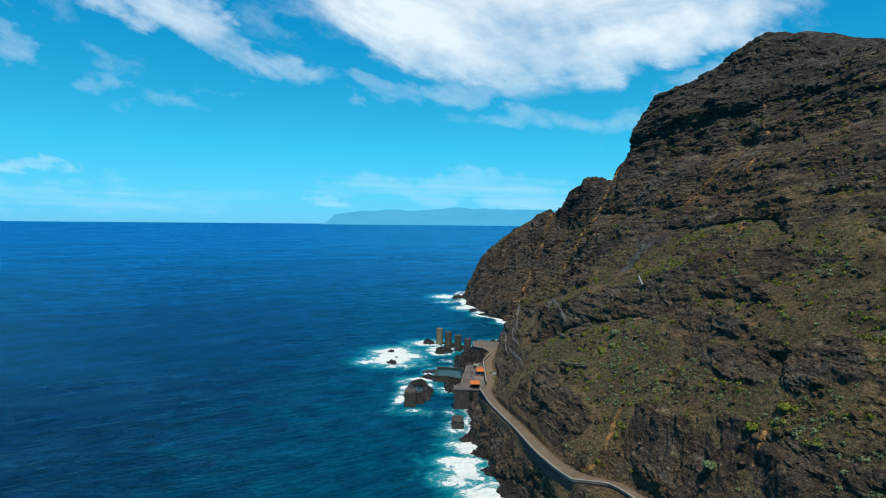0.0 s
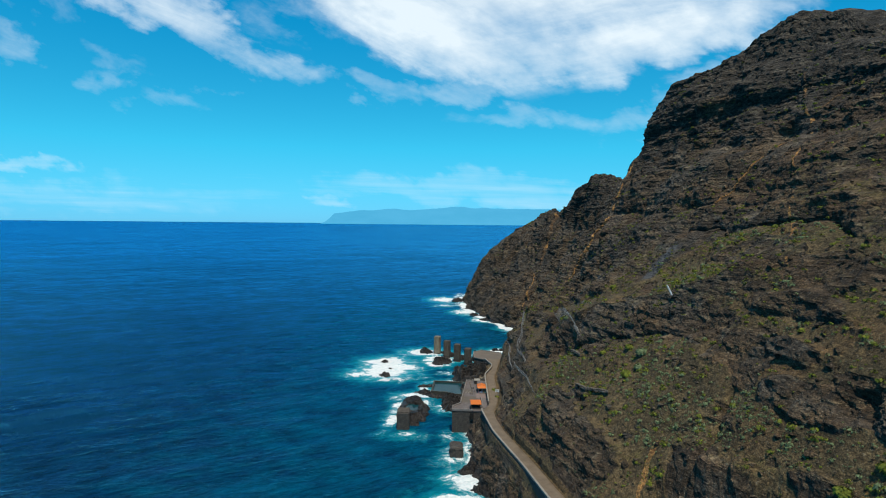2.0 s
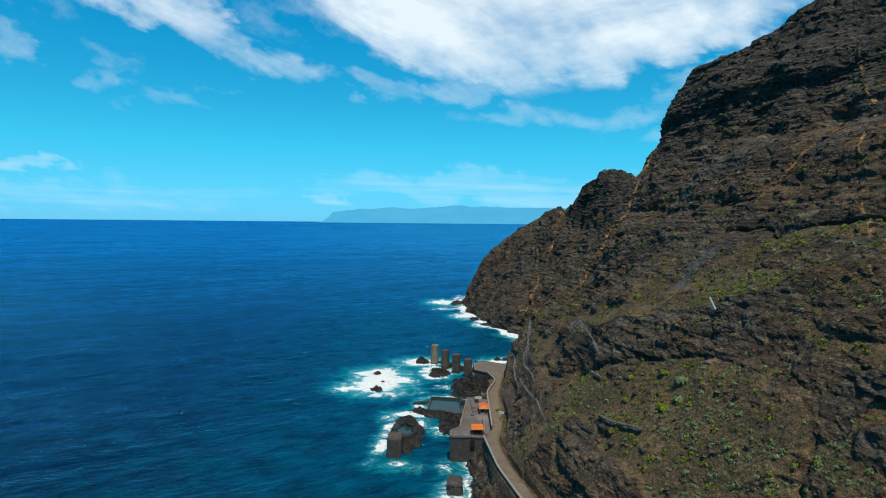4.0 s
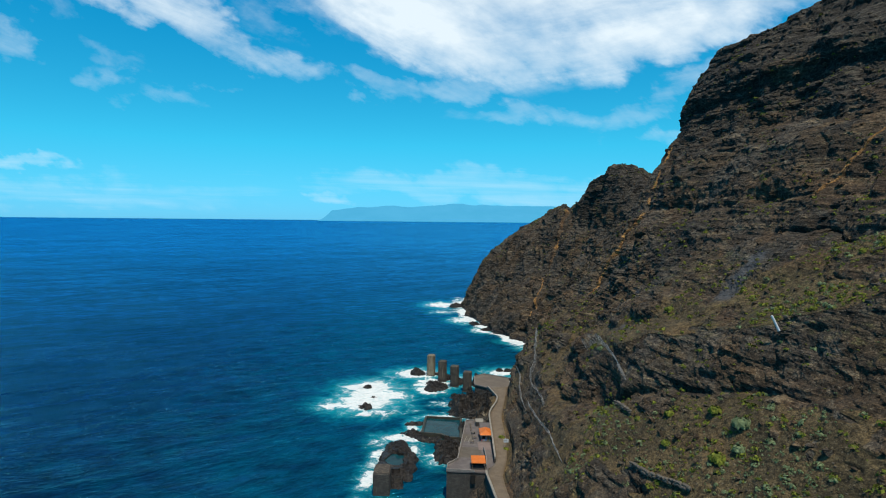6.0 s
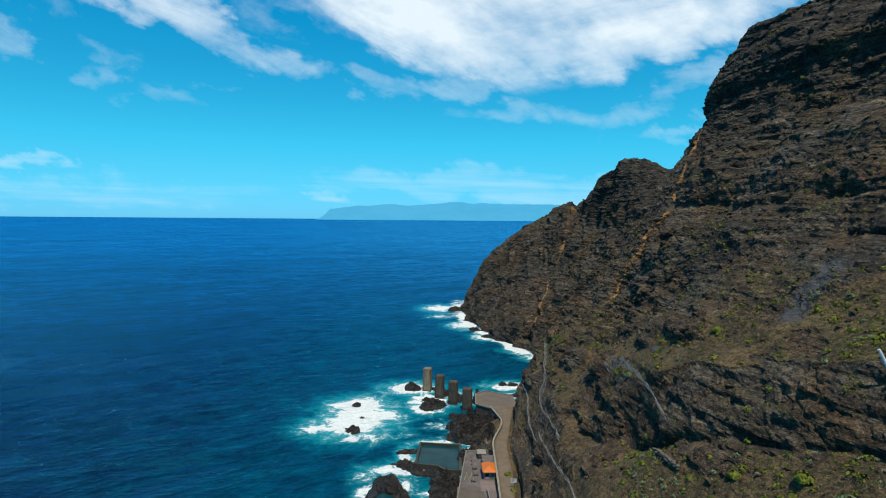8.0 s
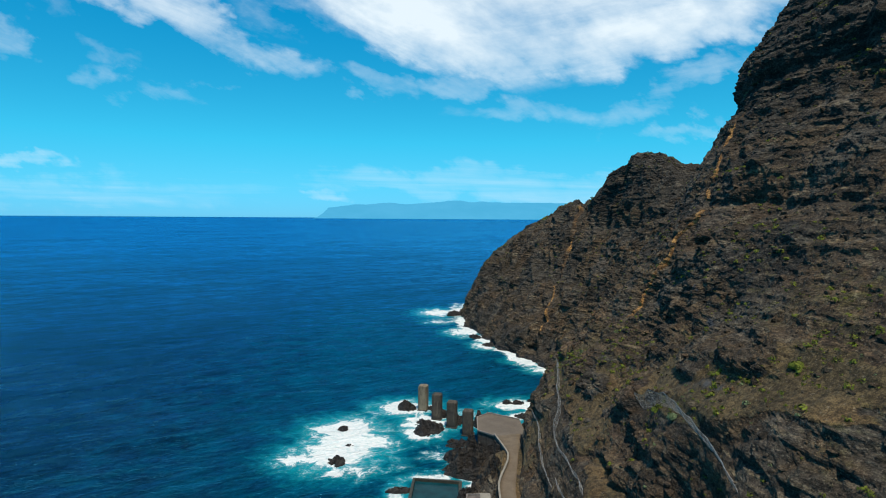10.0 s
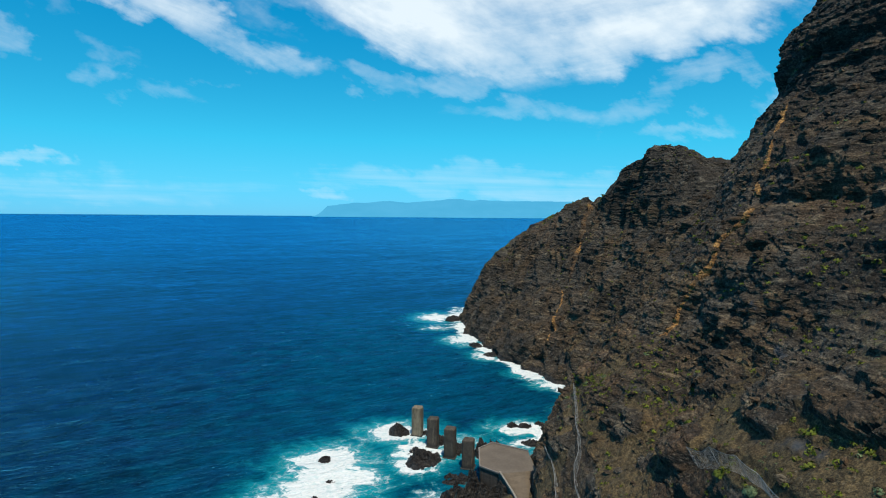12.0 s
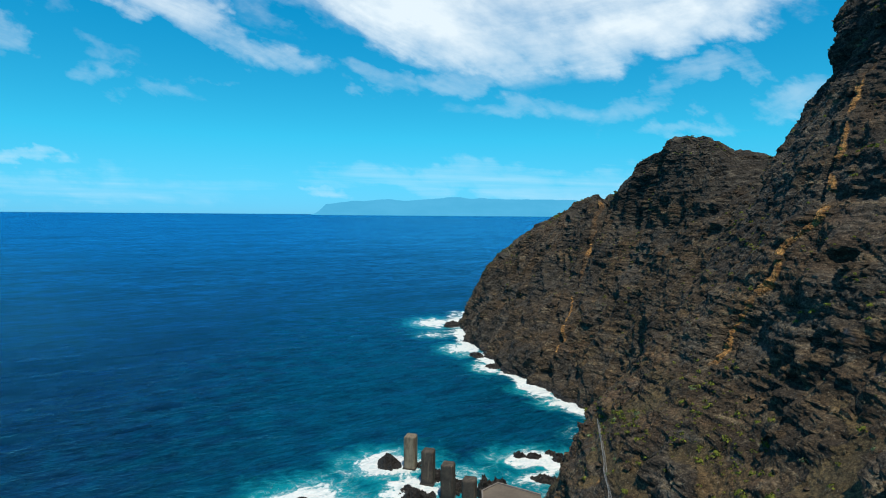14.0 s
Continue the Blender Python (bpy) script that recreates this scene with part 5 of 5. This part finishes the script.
SEA_ROCKS = [(-33, 378, 2.2, 2.6, 1.2), (-30, 346, 2.6, 4.0, 1.8), (-28, 361, 1.2, 1.8, 0.8), (-8.5, 403, 4.2, 4.0, 2.8), (1.5, 377, 4.8, 7.0, 3.0), (-2, 384, 3.0, 4.0, 1.6),
             (3, 402, 3.0, 3.5, 2.0), (8.5, 394, 4.0, 4.0, 2.4), (14, 386, 4.5, 3.5, 2.6), (24, 384, 4.2, 5.0, 4.6), (36, 411, 2.4, 2.0, 1.4), (41, 410, 2.6, 2.6, 1.8), (47, 413, 2.2, 2.0, 1.4),
             (50, 408, 3.0, 3.0, 2.0), (42, 393, 5.0, 3.5, 2.2), (12, 363, 5, 4, 1.6), (14, 346, 4, 8, 4.0), (19.2, 338, 5.0, 11, 8.8), (16.0, 352, 4.2, 6, 6.0), (22, 322, 4, 8, 8.5), (15, 318, 4, 6, 4.0), (-6.5, 314, 3.5, 6, 1.8), (-4.6, 325, 2.2, 6, 1.6), (-3, 308.6, 5, 2.2, 1.7), (2, 307.6, 4, 2.4, 1.9), (6, 303.5, 4, 2.6, 2.6),
             (16, 208, 3, 5, 2.2), (19, 194, 3.5, 5, 2.4), (12, 226, 3, 6, 2.6), (21, 180, 3, 5, 2.6), (30, 555, 4, 5, 2.4), (38, 530, 4, 5, 2), (17, 646, 5, 6, 3)]
for i, (x, y, rx, ry, rz) in enumerate(SEA_ROCKS):
    crag("shore_rock", x, y, rx * 1.15, ry * 1.15, rz * 1.25, 20 + i, "wet black shore rock in the surf", "shore rocks", turn=(i * 37) % 180, na=70, nr=24)


# ================= terrace buildings =================
def gable_box(x0, x1, y0, y1, z0, z1):
    return box(x0, x1, y0, y1, z0, z1, 0.04)


kiosk = new("kiosk")
tagged(kiosk, "small grey plastered kiosk with a bright orange hipped roof", "kiosk")
part("wall", gable_box(17.3, 20.5, 284.0, 289.6, 9.0, 11.3), PLASTER, kiosk)
bm = bmesh.new()
eave = [bm.verts.new(p) for p in ((16.9, 283.4, 11.3), (20.8, 283.4, 11.3), (20.8, 290.2, 11.3), (16.9, 290.2, 11.3))]
under = [bm.verts.new((v.co.x, v.co.y, 11.18)) for v in eave]
peak = [bm.verts.new((18.85, 285.4, 12.5)), bm.verts.new((18.85, 288.2, 12.5))]
for f in ((eave[0], eave[1], peak[0]), (eave[1], eave[2], peak[1], peak[0]), (eave[2], eave[3], peak[1]), (eave[3], eave[0], peak[0], peak[1])):
    bm.faces.new(f)
bm.faces.new(under[::-1])
for k in range(4):
    bm.faces.new((under[k], under[(k + 1) % 4], eave[(k + 1) % 4], eave[k]))
part("roof", bm, ORANGE, kiosk, "bright orange hipped roof")
part("window", box(17.7, 18.7, 283.9, 283.998, 9.9, 10.9), SHADE_BLACK, kiosk, "dark serving hatch")
part("door", box(19.3, 20.1, 283.9, 283.998, 9.0, 10.95), TIMBER, kiosk, "wooden door")
for colour, a, b, lo, hi in (((0.42, 0.12, 0.16), 17.35, 17.66, 9.1, 9.9), ((0.10, 0.22, 0.42), 18.74, 19.05, 9.2, 10.4), ((0.62, 0.60, 0.55), 17.4, 19.2, 10.94, 11.14), ((0.30, 0.30, 0.34), 17.75, 18.7, 9.15, 9.82), ((0.12, 0.30, 0.30), 20.12, 20.45, 9.2, 10.2)):
    part("painted_patch", box(a, b, 283.94, 283.996, lo, hi, 0.01), plain("sprayed_paint", colour, tuple(1.4 * c for c in colour), 0.4), kiosk, "sprayed paint on plaster")
part("eave_board", box(16.85, 20.85, 283.33, 283.398, 11.12, 11.34, 0.01), TIMBER, kiosk, "weathered eave board")
annex = new("annex")
tagged(annex, "low flat-roofed grey annex behind the kiosk", "shed")
part("wall", gable_box(17.6, 21.0, 291.0, 296.4, 9.0, 10.9), PLASTER, annex)
part("roof", box(17.4, 21.15, 290.8, 296.6, 10.902, 11.1, 0.03), PAVING, annex, "flat grey concrete roof")
block = new("store")
tagged(block, "small weathered masonry store at the end of the terrace", "shed")
part("wall", gable_box(16.4, 18.9, 298.2, 301.6, 9.0, 10.6), STONE, block)
part("roof", box(16.25, 19.05, 298.05, 301.75, 10.602, 10.78, 0.03), COPING, block, "pale slab roof")

shelter = new("shelter")
tagged(shelter, "open stone shelter with a sloping bright orange roof", "shelter")
bm = box(12.9, 17.2, 260.9, 265.4, -0.06, 0.06, 0.02)
bmesh.ops.transform(bm, verts=bm.verts, matrix=Matrix.Translation((15, 263, 11.45)) @ pose(0, 0, 0, 7, 0, 0) @ Matrix.Translation((-15, -263, 0)))
part("roof", bm, ORANGE, shelter, "bright orange sheet roof")
part("wall", box(13.1, 17.0, 265.0, 265.35, 9.0, 11.5, 0.03), STONE, shelter)
part("counter", box(13.2, 16.9, 261.6, 262.0, 9.0, 10.0, 0.03), STONE, shelter)
for px in (13.15, 16.95):
    for py in (261.2, 264.7):
        part("post", box(px - 0.07, px + 0.07, py - 0.07, py + 0.07, 9.0, 11.28 + (py - 261) * 0.09, 0.01), TIMBER, shelter)

for k, (tx, ty, turn) in enumerate(((15.2, 286.4, 10), (14.2, 282.2, -8), (15.0, 290.6, 25))):
    table = new("terrace_table")
    part("tabletop", box(-0.7, 0.7, -0.4, 0.4, 0.70, 0.76, 0.02), TIMBER, table)
    for lx in (-0.55, 0.55):
        part("leg", box(lx - 0.06, lx + 0.06, -0.3, 0.3, 0, 0.70, 0.01), PLASTER, table)
    table.matrix_world = pose(tx, ty, 9.02, 0, 0, turn)
    tagged(table, "small weathered table on the terrace paving", "table", "tables on the terrace")

ramp_wall = new("ramp_wall")
tagged(ramp_wall, "low plastered wall between the terrace and the ramp", "wall", kind="structure")
part("parapet", strip_wall([(17.7, 276.5, 9.0), (17.9, 268, 9.0), (17.5, 262, 9.2)], 0.3, 1.2), PLASTER, ramp_wall)
doorway = new("doorway")
tagged(doorway, "dark doorway in the stone wall under the terrace", "doorway", kind="structure")
# a solid box before the wall, with the inner shade as its colour
part("opening", box(12.6, 14.0, 259.35, 259.9, 5.6, 8.2, 0.02, None), SHADE_BLACK, doorway)

sign = new("information_board")
tagged(sign, "small white information board on posts beside the road", "sign")
panel = part("panel", box(24.0, 25.6, 275.5, 275.58, 12.0, 13.1, 0.02), WHITE, sign)
for px in (24.2, 25.4):
    part("post", box(px - 0.05, px + 0.05, 275.6, 275.7, 10.2, 13.0), METAL, sign)
for k in range(3):
    part("text_bar", box(24.2, 25.3 - 0.2 * k, 275.485, 275.498, 12.85 - 0.25 * k, 12.93 - 0.25 * k), SEAWALL, panel)


# ================= trails and old works on the slope =================
def snapped(pts, space=1.0, lift=0.16, soften=7):
    """A line laid on the hillside."""
    line = smooth_line(pts, space)
    near = []
    sel = np.nonzero((G[:, 2] > 8) & (G[:, 1] > 110) & (G[:, 1] < 370) & (G[:, 0] < 110))[0]
    for p in line:
        k = sel[np.argmin(((G[sel] - p) ** 2).sum(1))]
        near.append(G[k] + np.array([-lift, 0, lift]))
    return blur(np.array(near), soften, 0)


NET_WIRE = plain("galvanised_net_wire", (0.26, 0.255, 0.25), (0.38, 0.37, 0.36), 0.6, rough=0.5, spec=0.5)


def wire_mesh(name, starts, ends, thick, mat):
    """Thin three-sided wires from starts to ends, as one mesh."""
    a, b = np.asarray(starts), np.asarray(ends)
    d_ = b - a
    d_ /= np.linalg.norm(d_, axis=1)[:, None] + 1e-9
    n1 = np.cross(d_, [0.31, 0.9, 0.3])
    n1 /= np.linalg.norm(n1, axis=1)[:, None] + 1e-9
    n2 = np.cross(d_, n1)
    ring = [(n1 * math.cos(q) + n2 * math.sin(q)) * thick / 2 for q in (0, 2.094, 4.189)]
    v = np.stack([a + r for r in ring] + [b + r for r in ring], 1).reshape(-1, 3)
    f = np.array([(0, 1, 4, 3), (1, 2, 5, 4), (2, 0, 3, 5)])
    return mesh_from(name, v, (f[None] + 6 * np.arange(len(a))[:, None, None]).reshape(-1, 4), mat, False)


def rockfall_net(pts, height, label, lean=0.45, gauge=0.026, pitch=0.36):
    """A wire net that hangs from a cable between steel posts along the slope."""
    ob = new("rockfall_net")
    tagged(ob, label, "rockfall net", "rockfall nets on the slope")
    c = snapped(pts, 0.5, 0.0, 9)
    arc = np.r_[0, np.cumsum(np.linalg.norm(np.diff(c, axis=0), axis=1))]
    bays = max(1, round(arc[-1] / 7.5))
    tip = np.array([-lean, 0, 1.0]) * height

    def spot(q, k):
        q = np.clip(q, 0, arc[-1])
        foot = np.stack([np.interp(q, arc, c[:, j]) for j in range(3)], 1)
        sag = 1 - 0.22 * np.sin(np.pi * np.mod(q / arc[-1] * bays, 1.0)) ** 1.5
        return foot + tip * (k * sag)[:, None] + np.array([-0.25, 0, 0]) * np.sin(np.pi * k)[:, None]

    starts, ends = [], []
    for way in (1, -1):
        q0 = np.arange(-height, arc[-1] + height, pitch)
        for k in range(3):
            k0, k1 = np.full(len(q0), k / 3), np.full(len(q0), (k + 1) / 3)
            starts.append(spot(q0 + way * height * k / 3, k0))
            ends.append(spot(q0 + way * height * (k + 1) / 3, k1))
    net = new("net", wire_mesh("net", np.vstack(starts), np.vstack(ends), gauge, NET_WIRE))
    net.parent = ob
    q = np.linspace(0, arc[-1], 8 * bays + 1)
    for name, k in (("top_cable", 1.0), ("foot_cable", 0.0)):
        line = spot(q, np.full(len(q), k))
        cable = new(name, wire_mesh(name, line[:-1], line[1:], 0.12, NET_WIRE))
        cable.parent = ob
    for i_ in range(bays + 1):
        foot = spot(np.array([arc[-1] * i_ / bays]), np.zeros(1))[0]
        post = new("post", wire_mesh("post", [foot - tip * 0.12], [foot + tip * 1.03], 0.16, METAL))
        post.parent = ob


rockfall_net(NET_LOWER, 1.7, "narrow pale wire rockfall net above the platform road")
rockfall_net(NET_UPPER, 1.9, "long pale wire rockfall net running down to the road")
rockfall_net(NET_SPUR, 1.8, "grey wire rockfall net along the crest of the spur")
rockfall_net(NET_KNOLL, 3.6, "tall grey wire rockfall net slung over a rock knoll", 0.6)
pipe_foot = snapped([(66.0, 200.6, 64.0), (66.1, 201.0, 64.6)], 0.3, 0.1, 0)[0]
pipe = new("white_pipe")
tagged(pipe, "short white pipe leaning against the rock face", "pipe")
bm = bmesh.new()
bmesh.ops.create_cone(bm, cap_ends=True, segments=10, radius1=0.24, radius2=0.22, depth=3.2)
bmesh.ops.transform(bm, verts=bm.verts, matrix=Matrix.Translation(Vector(pipe_foot) + Vector((-0.7, 0.2, 1.3))) @ pose(0, 0, 0, -8, -24, 0))
part("tube", bm, WHITE, pipe)


FIELD = plain("field_stone", (0.11, 0.092, 0.075), (0.24, 0.205, 0.165), 0.7, bump=0.5, per=0.4)


def dry_wall(pts, label):
    """An old wall of loose stones, each a stone of its own."""
    ob = new("dry_stone_wall")
    tagged(ob, label, "stone wall")
    c = snapped(pts, 0.8, 0.3)
    r = random.Random(5)
    for p in c:
        for course in range(2):
            bm = bmesh.new()
            bmesh.ops.create_icosphere(bm, subdivisions=1, radius=0.5)
            for v in bm.verts:
                v.co *= r.uniform(0.75, 1.2)
            bmesh.ops.transform(bm, verts=bm.verts, matrix=Matrix.Translation((p[0] + r.uniform(-0.2, 0.2), p[1] + r.uniform(-0.1, 0.1), p[2] + 0.15 + 0.45 * course)) @ Matrix.Diagonal((0.9, 1.15, 0.7, 1)))
            part("stone", bm, FIELD, ob)


dry_wall([(41.7, 204.2, 35.8), (43.1, 195.2, 37.5), (44.8, 191.3, 38.1), (46, 188, 38)], "tumbled pale dry-stone wall on the slope")
dry_wall([(48.5, 226, 36), (49, 218, 37.5)], "short run of old dry-stone wall on the slope")


# ================= growth and loose stones on the slope =================
def scatter(count, weight, seed):
    """Places on the hillside drawn by weight: positions and normals."""
    r = np.random.default_rng(seed)
    w = np.clip(weight, 0, None)
    pick = r.choice(len(G), count, False, w / w.sum())
    return G[pick] + r.normal(0, 0.12, (count, 3)), gn[pick], r


def tufts(name, places, normals, r, radius, leaves, mat, label, flat=0.75):
    """Low shrubs, each a dome of many small leaf blades."""
    n = len(places)
    rad = radius(r, n)
    az, el = r.uniform(0, 2 * np.pi, (n, leaves)), np.arcsin(r.uniform(0.0, 1.0, (n, leaves)))
    k = r.uniform(0.55, 1.05, (n, leaves))
    dirs = np.stack([np.cos(az) * np.cos(el), np.sin(az) * np.cos(el), np.sin(el) * flat], -1)
    c = places[:, None] + dirs * (rad[:, None] * k)[..., None]
    t1 = np.cross(dirs, r.normal(size=dirs.shape))
    t1 /= np.linalg.norm(t1, axis=-1, keepdims=True) + 1e-9
    t2 = np.cross(dirs, t1) + 0.5 * dirs * r.uniform(-1, 1, (n, leaves, 1))
    size = (rad[:, None] * r.uniform(0.22, 0.42, (n, leaves)))[..., None]
    v = np.stack([c - t1 * size, c - t2 * size * 0.7, c + t1 * size + dirs * size * 0.4, c + t2 * size * 0.7], 2)
    ob = new(name, mesh_from(name, v.reshape(-1, 3), np.arange(n * leaves * 4).reshape(-1, 4), mat, False))
    return tagged(ob, label, "shrubs", kind="stuff")


on_slope = step(15, 24, G[:, 2]) * calm * (0.08 + step(0.35, 0.75, soil)) * step(0.85, 0.5, steep) * step(150, 120, G[:, 2]) * (G[:, 1] > 90) * (1 - 0.75 * step(255, 290, G[:, 1])) * step(400, 340, G[:, 1])
clump = step(0.0, 0.4, fbm(P, (24, 24, 12), 3, 0.55, 81)) + 0.22
near_more = 0.35 + step(260, 120, G[:, 1])
tufts("olive_shrubs", *scatter(1300, on_slope * clump * near_more, 91), lambda r, n: 0.26 + 0.80 * r.random(n) ** 3, 26, OLIVE, "low olive-green shrubs scattered over the brown slope")
clump2 = 1.6 * step(0.0, 0.35, fbm(P, (18, 18, 9), 3, 0.55, 82)) + 0.10 + 0.7 * patch(178, 42, 24, 7)
tufts("silver_shrubs", *scatter(2100, on_slope * clump2 * near_more, 92), lambda r, n: 0.22 + 0.70 * r.random(n) ** 3, 24, SILVER, "rounded grey-green shrubs in patches on the slope")
high = step(24, 40, G[:, 2]) * step(0.85, 0.5, steep) * (G[:, 1] > 150)
tufts("ledge_shrubs", *scatter(3400, high * (step(0.05, 0.5, fbm(P, (22, 22, 9), 3, 0.55, 83)) + 0.05) * (0.15 + soil), 93), lambda r, n: 0.25 + 0.7 * r.random(n) ** 2, 18, OLIVE, "small green plants on the rock ledges")
DRY = leaf_material("dry_scrub", (0.055, 0.043, 0.025), (0.118, 0.096, 0.060))
tufts("dry_scrub", *scatter(4500, step(15, 22, G[:, 2]) * calm * step(0.85, 0.5, steep) * (G[:, 1] > 90), 94), lambda r, n: 0.16 + 0.42 * r.random(n) ** 2, 12, DRY, "dry brown scrub and tussocks on the slope")


def stones(name, count, weight, seed, size, label):
    """Loose angular stones lying on the slope."""
    bm = bmesh.new()
    bmesh.ops.create_icosphere(bm, subdivisions=1, radius=1)
    v = np.array([p.co for p in bm.verts])
    f = np.array([[q.index for q in t.verts] for t in bm.faces])
    bm.free()
    pl, _, r = scatter(count, weight, seed)
    rad = size(r, count)
    jit = 1 + 0.32 * r.normal(size=(count, len(v), 1))
    sc = r.uniform(0.6, 1.25, (count, 1, 3)) * np.array([1, 1, 0.8])
    w = v[None] * jit * sc * rad[:, None, None] + pl[:, None]
    faces = (f[None] + (np.arange(count) * len(v))[:, None, None]).reshape(-1, 3)
    n = count * len(v)
    zero = np.zeros(n)
    ob = new(name, mesh_from(name, w.reshape(-1, 3), faces, ROCK, False, {"soil": zero, "dyke": zero, "moss": zero, "wet": zero}))
    return tagged(ob, label, "stones", kind="stuff")


stones("loose_stones", 9000, step(12, 20, G[:, 2]) * calm * step(0.9, 0.5, steep) * (G[:, 1] > 90), 95, lambda r, n: 0.18 + 0.9 * r.random(n) ** 4, "dark loose stones lying on the slope")


def bush(x, y, z, radius, seed):
    r = np.random.default_rng(seed)
    ob = tufts("roadside_bush", np.array([[x, y, z]]), None, r, lambda q, n: np.array([radius]), 140, OLIVE, "rounded green bush beside the road")
    ob["kind"] = "thing"
    ob["category"] = "bush"
    return ob


bush(24.2, 283.5, 10.5, 1.1, 1)
bush(24.6, 274.2, 10.2, 0.9, 2)

for k, (bx, by, bz, br) in enumerate(((56.5, 191, 48.5, 1.7), (55.5, 199, 48.0, 1.3), (52.3, 189.6, 42.5, 1.5), (55.2, 188, 44.3, 1.2), (51.5, 208.7, 43.3, 1.1),
                                      (68.6, 116, 47.5, 1.5), (55.1, 122.7, 33.8, 1.4), (64.2, 118.7, 42.0, 1.3), (63.7, 242.5, 60.5, 1.2), (51.5, 259, 46, 1.2), (51, 268.5, 44.3, 1.0), (48.5, 202.6, 39.8, 1.0))):
    spot = G[np.argmin(((G - [bx, by, bz]) ** 2).sum(1))]
    r = np.random.default_rng(200 + k)
    ob = tufts("slope_bush", spot[None] + [[-0.1, 0, 0.1]], None, r, lambda q, n: np.array([br]), 170, SILVER if k % 3 == 0 else OLIVE,
               "large rounded grey-green bush on the slope" if k % 3 == 0 else "large bright olive-green bush on the slope")
    ob["kind"], ob["category"], ob["group"] = "thing", "bush", "large bushes on the slope"
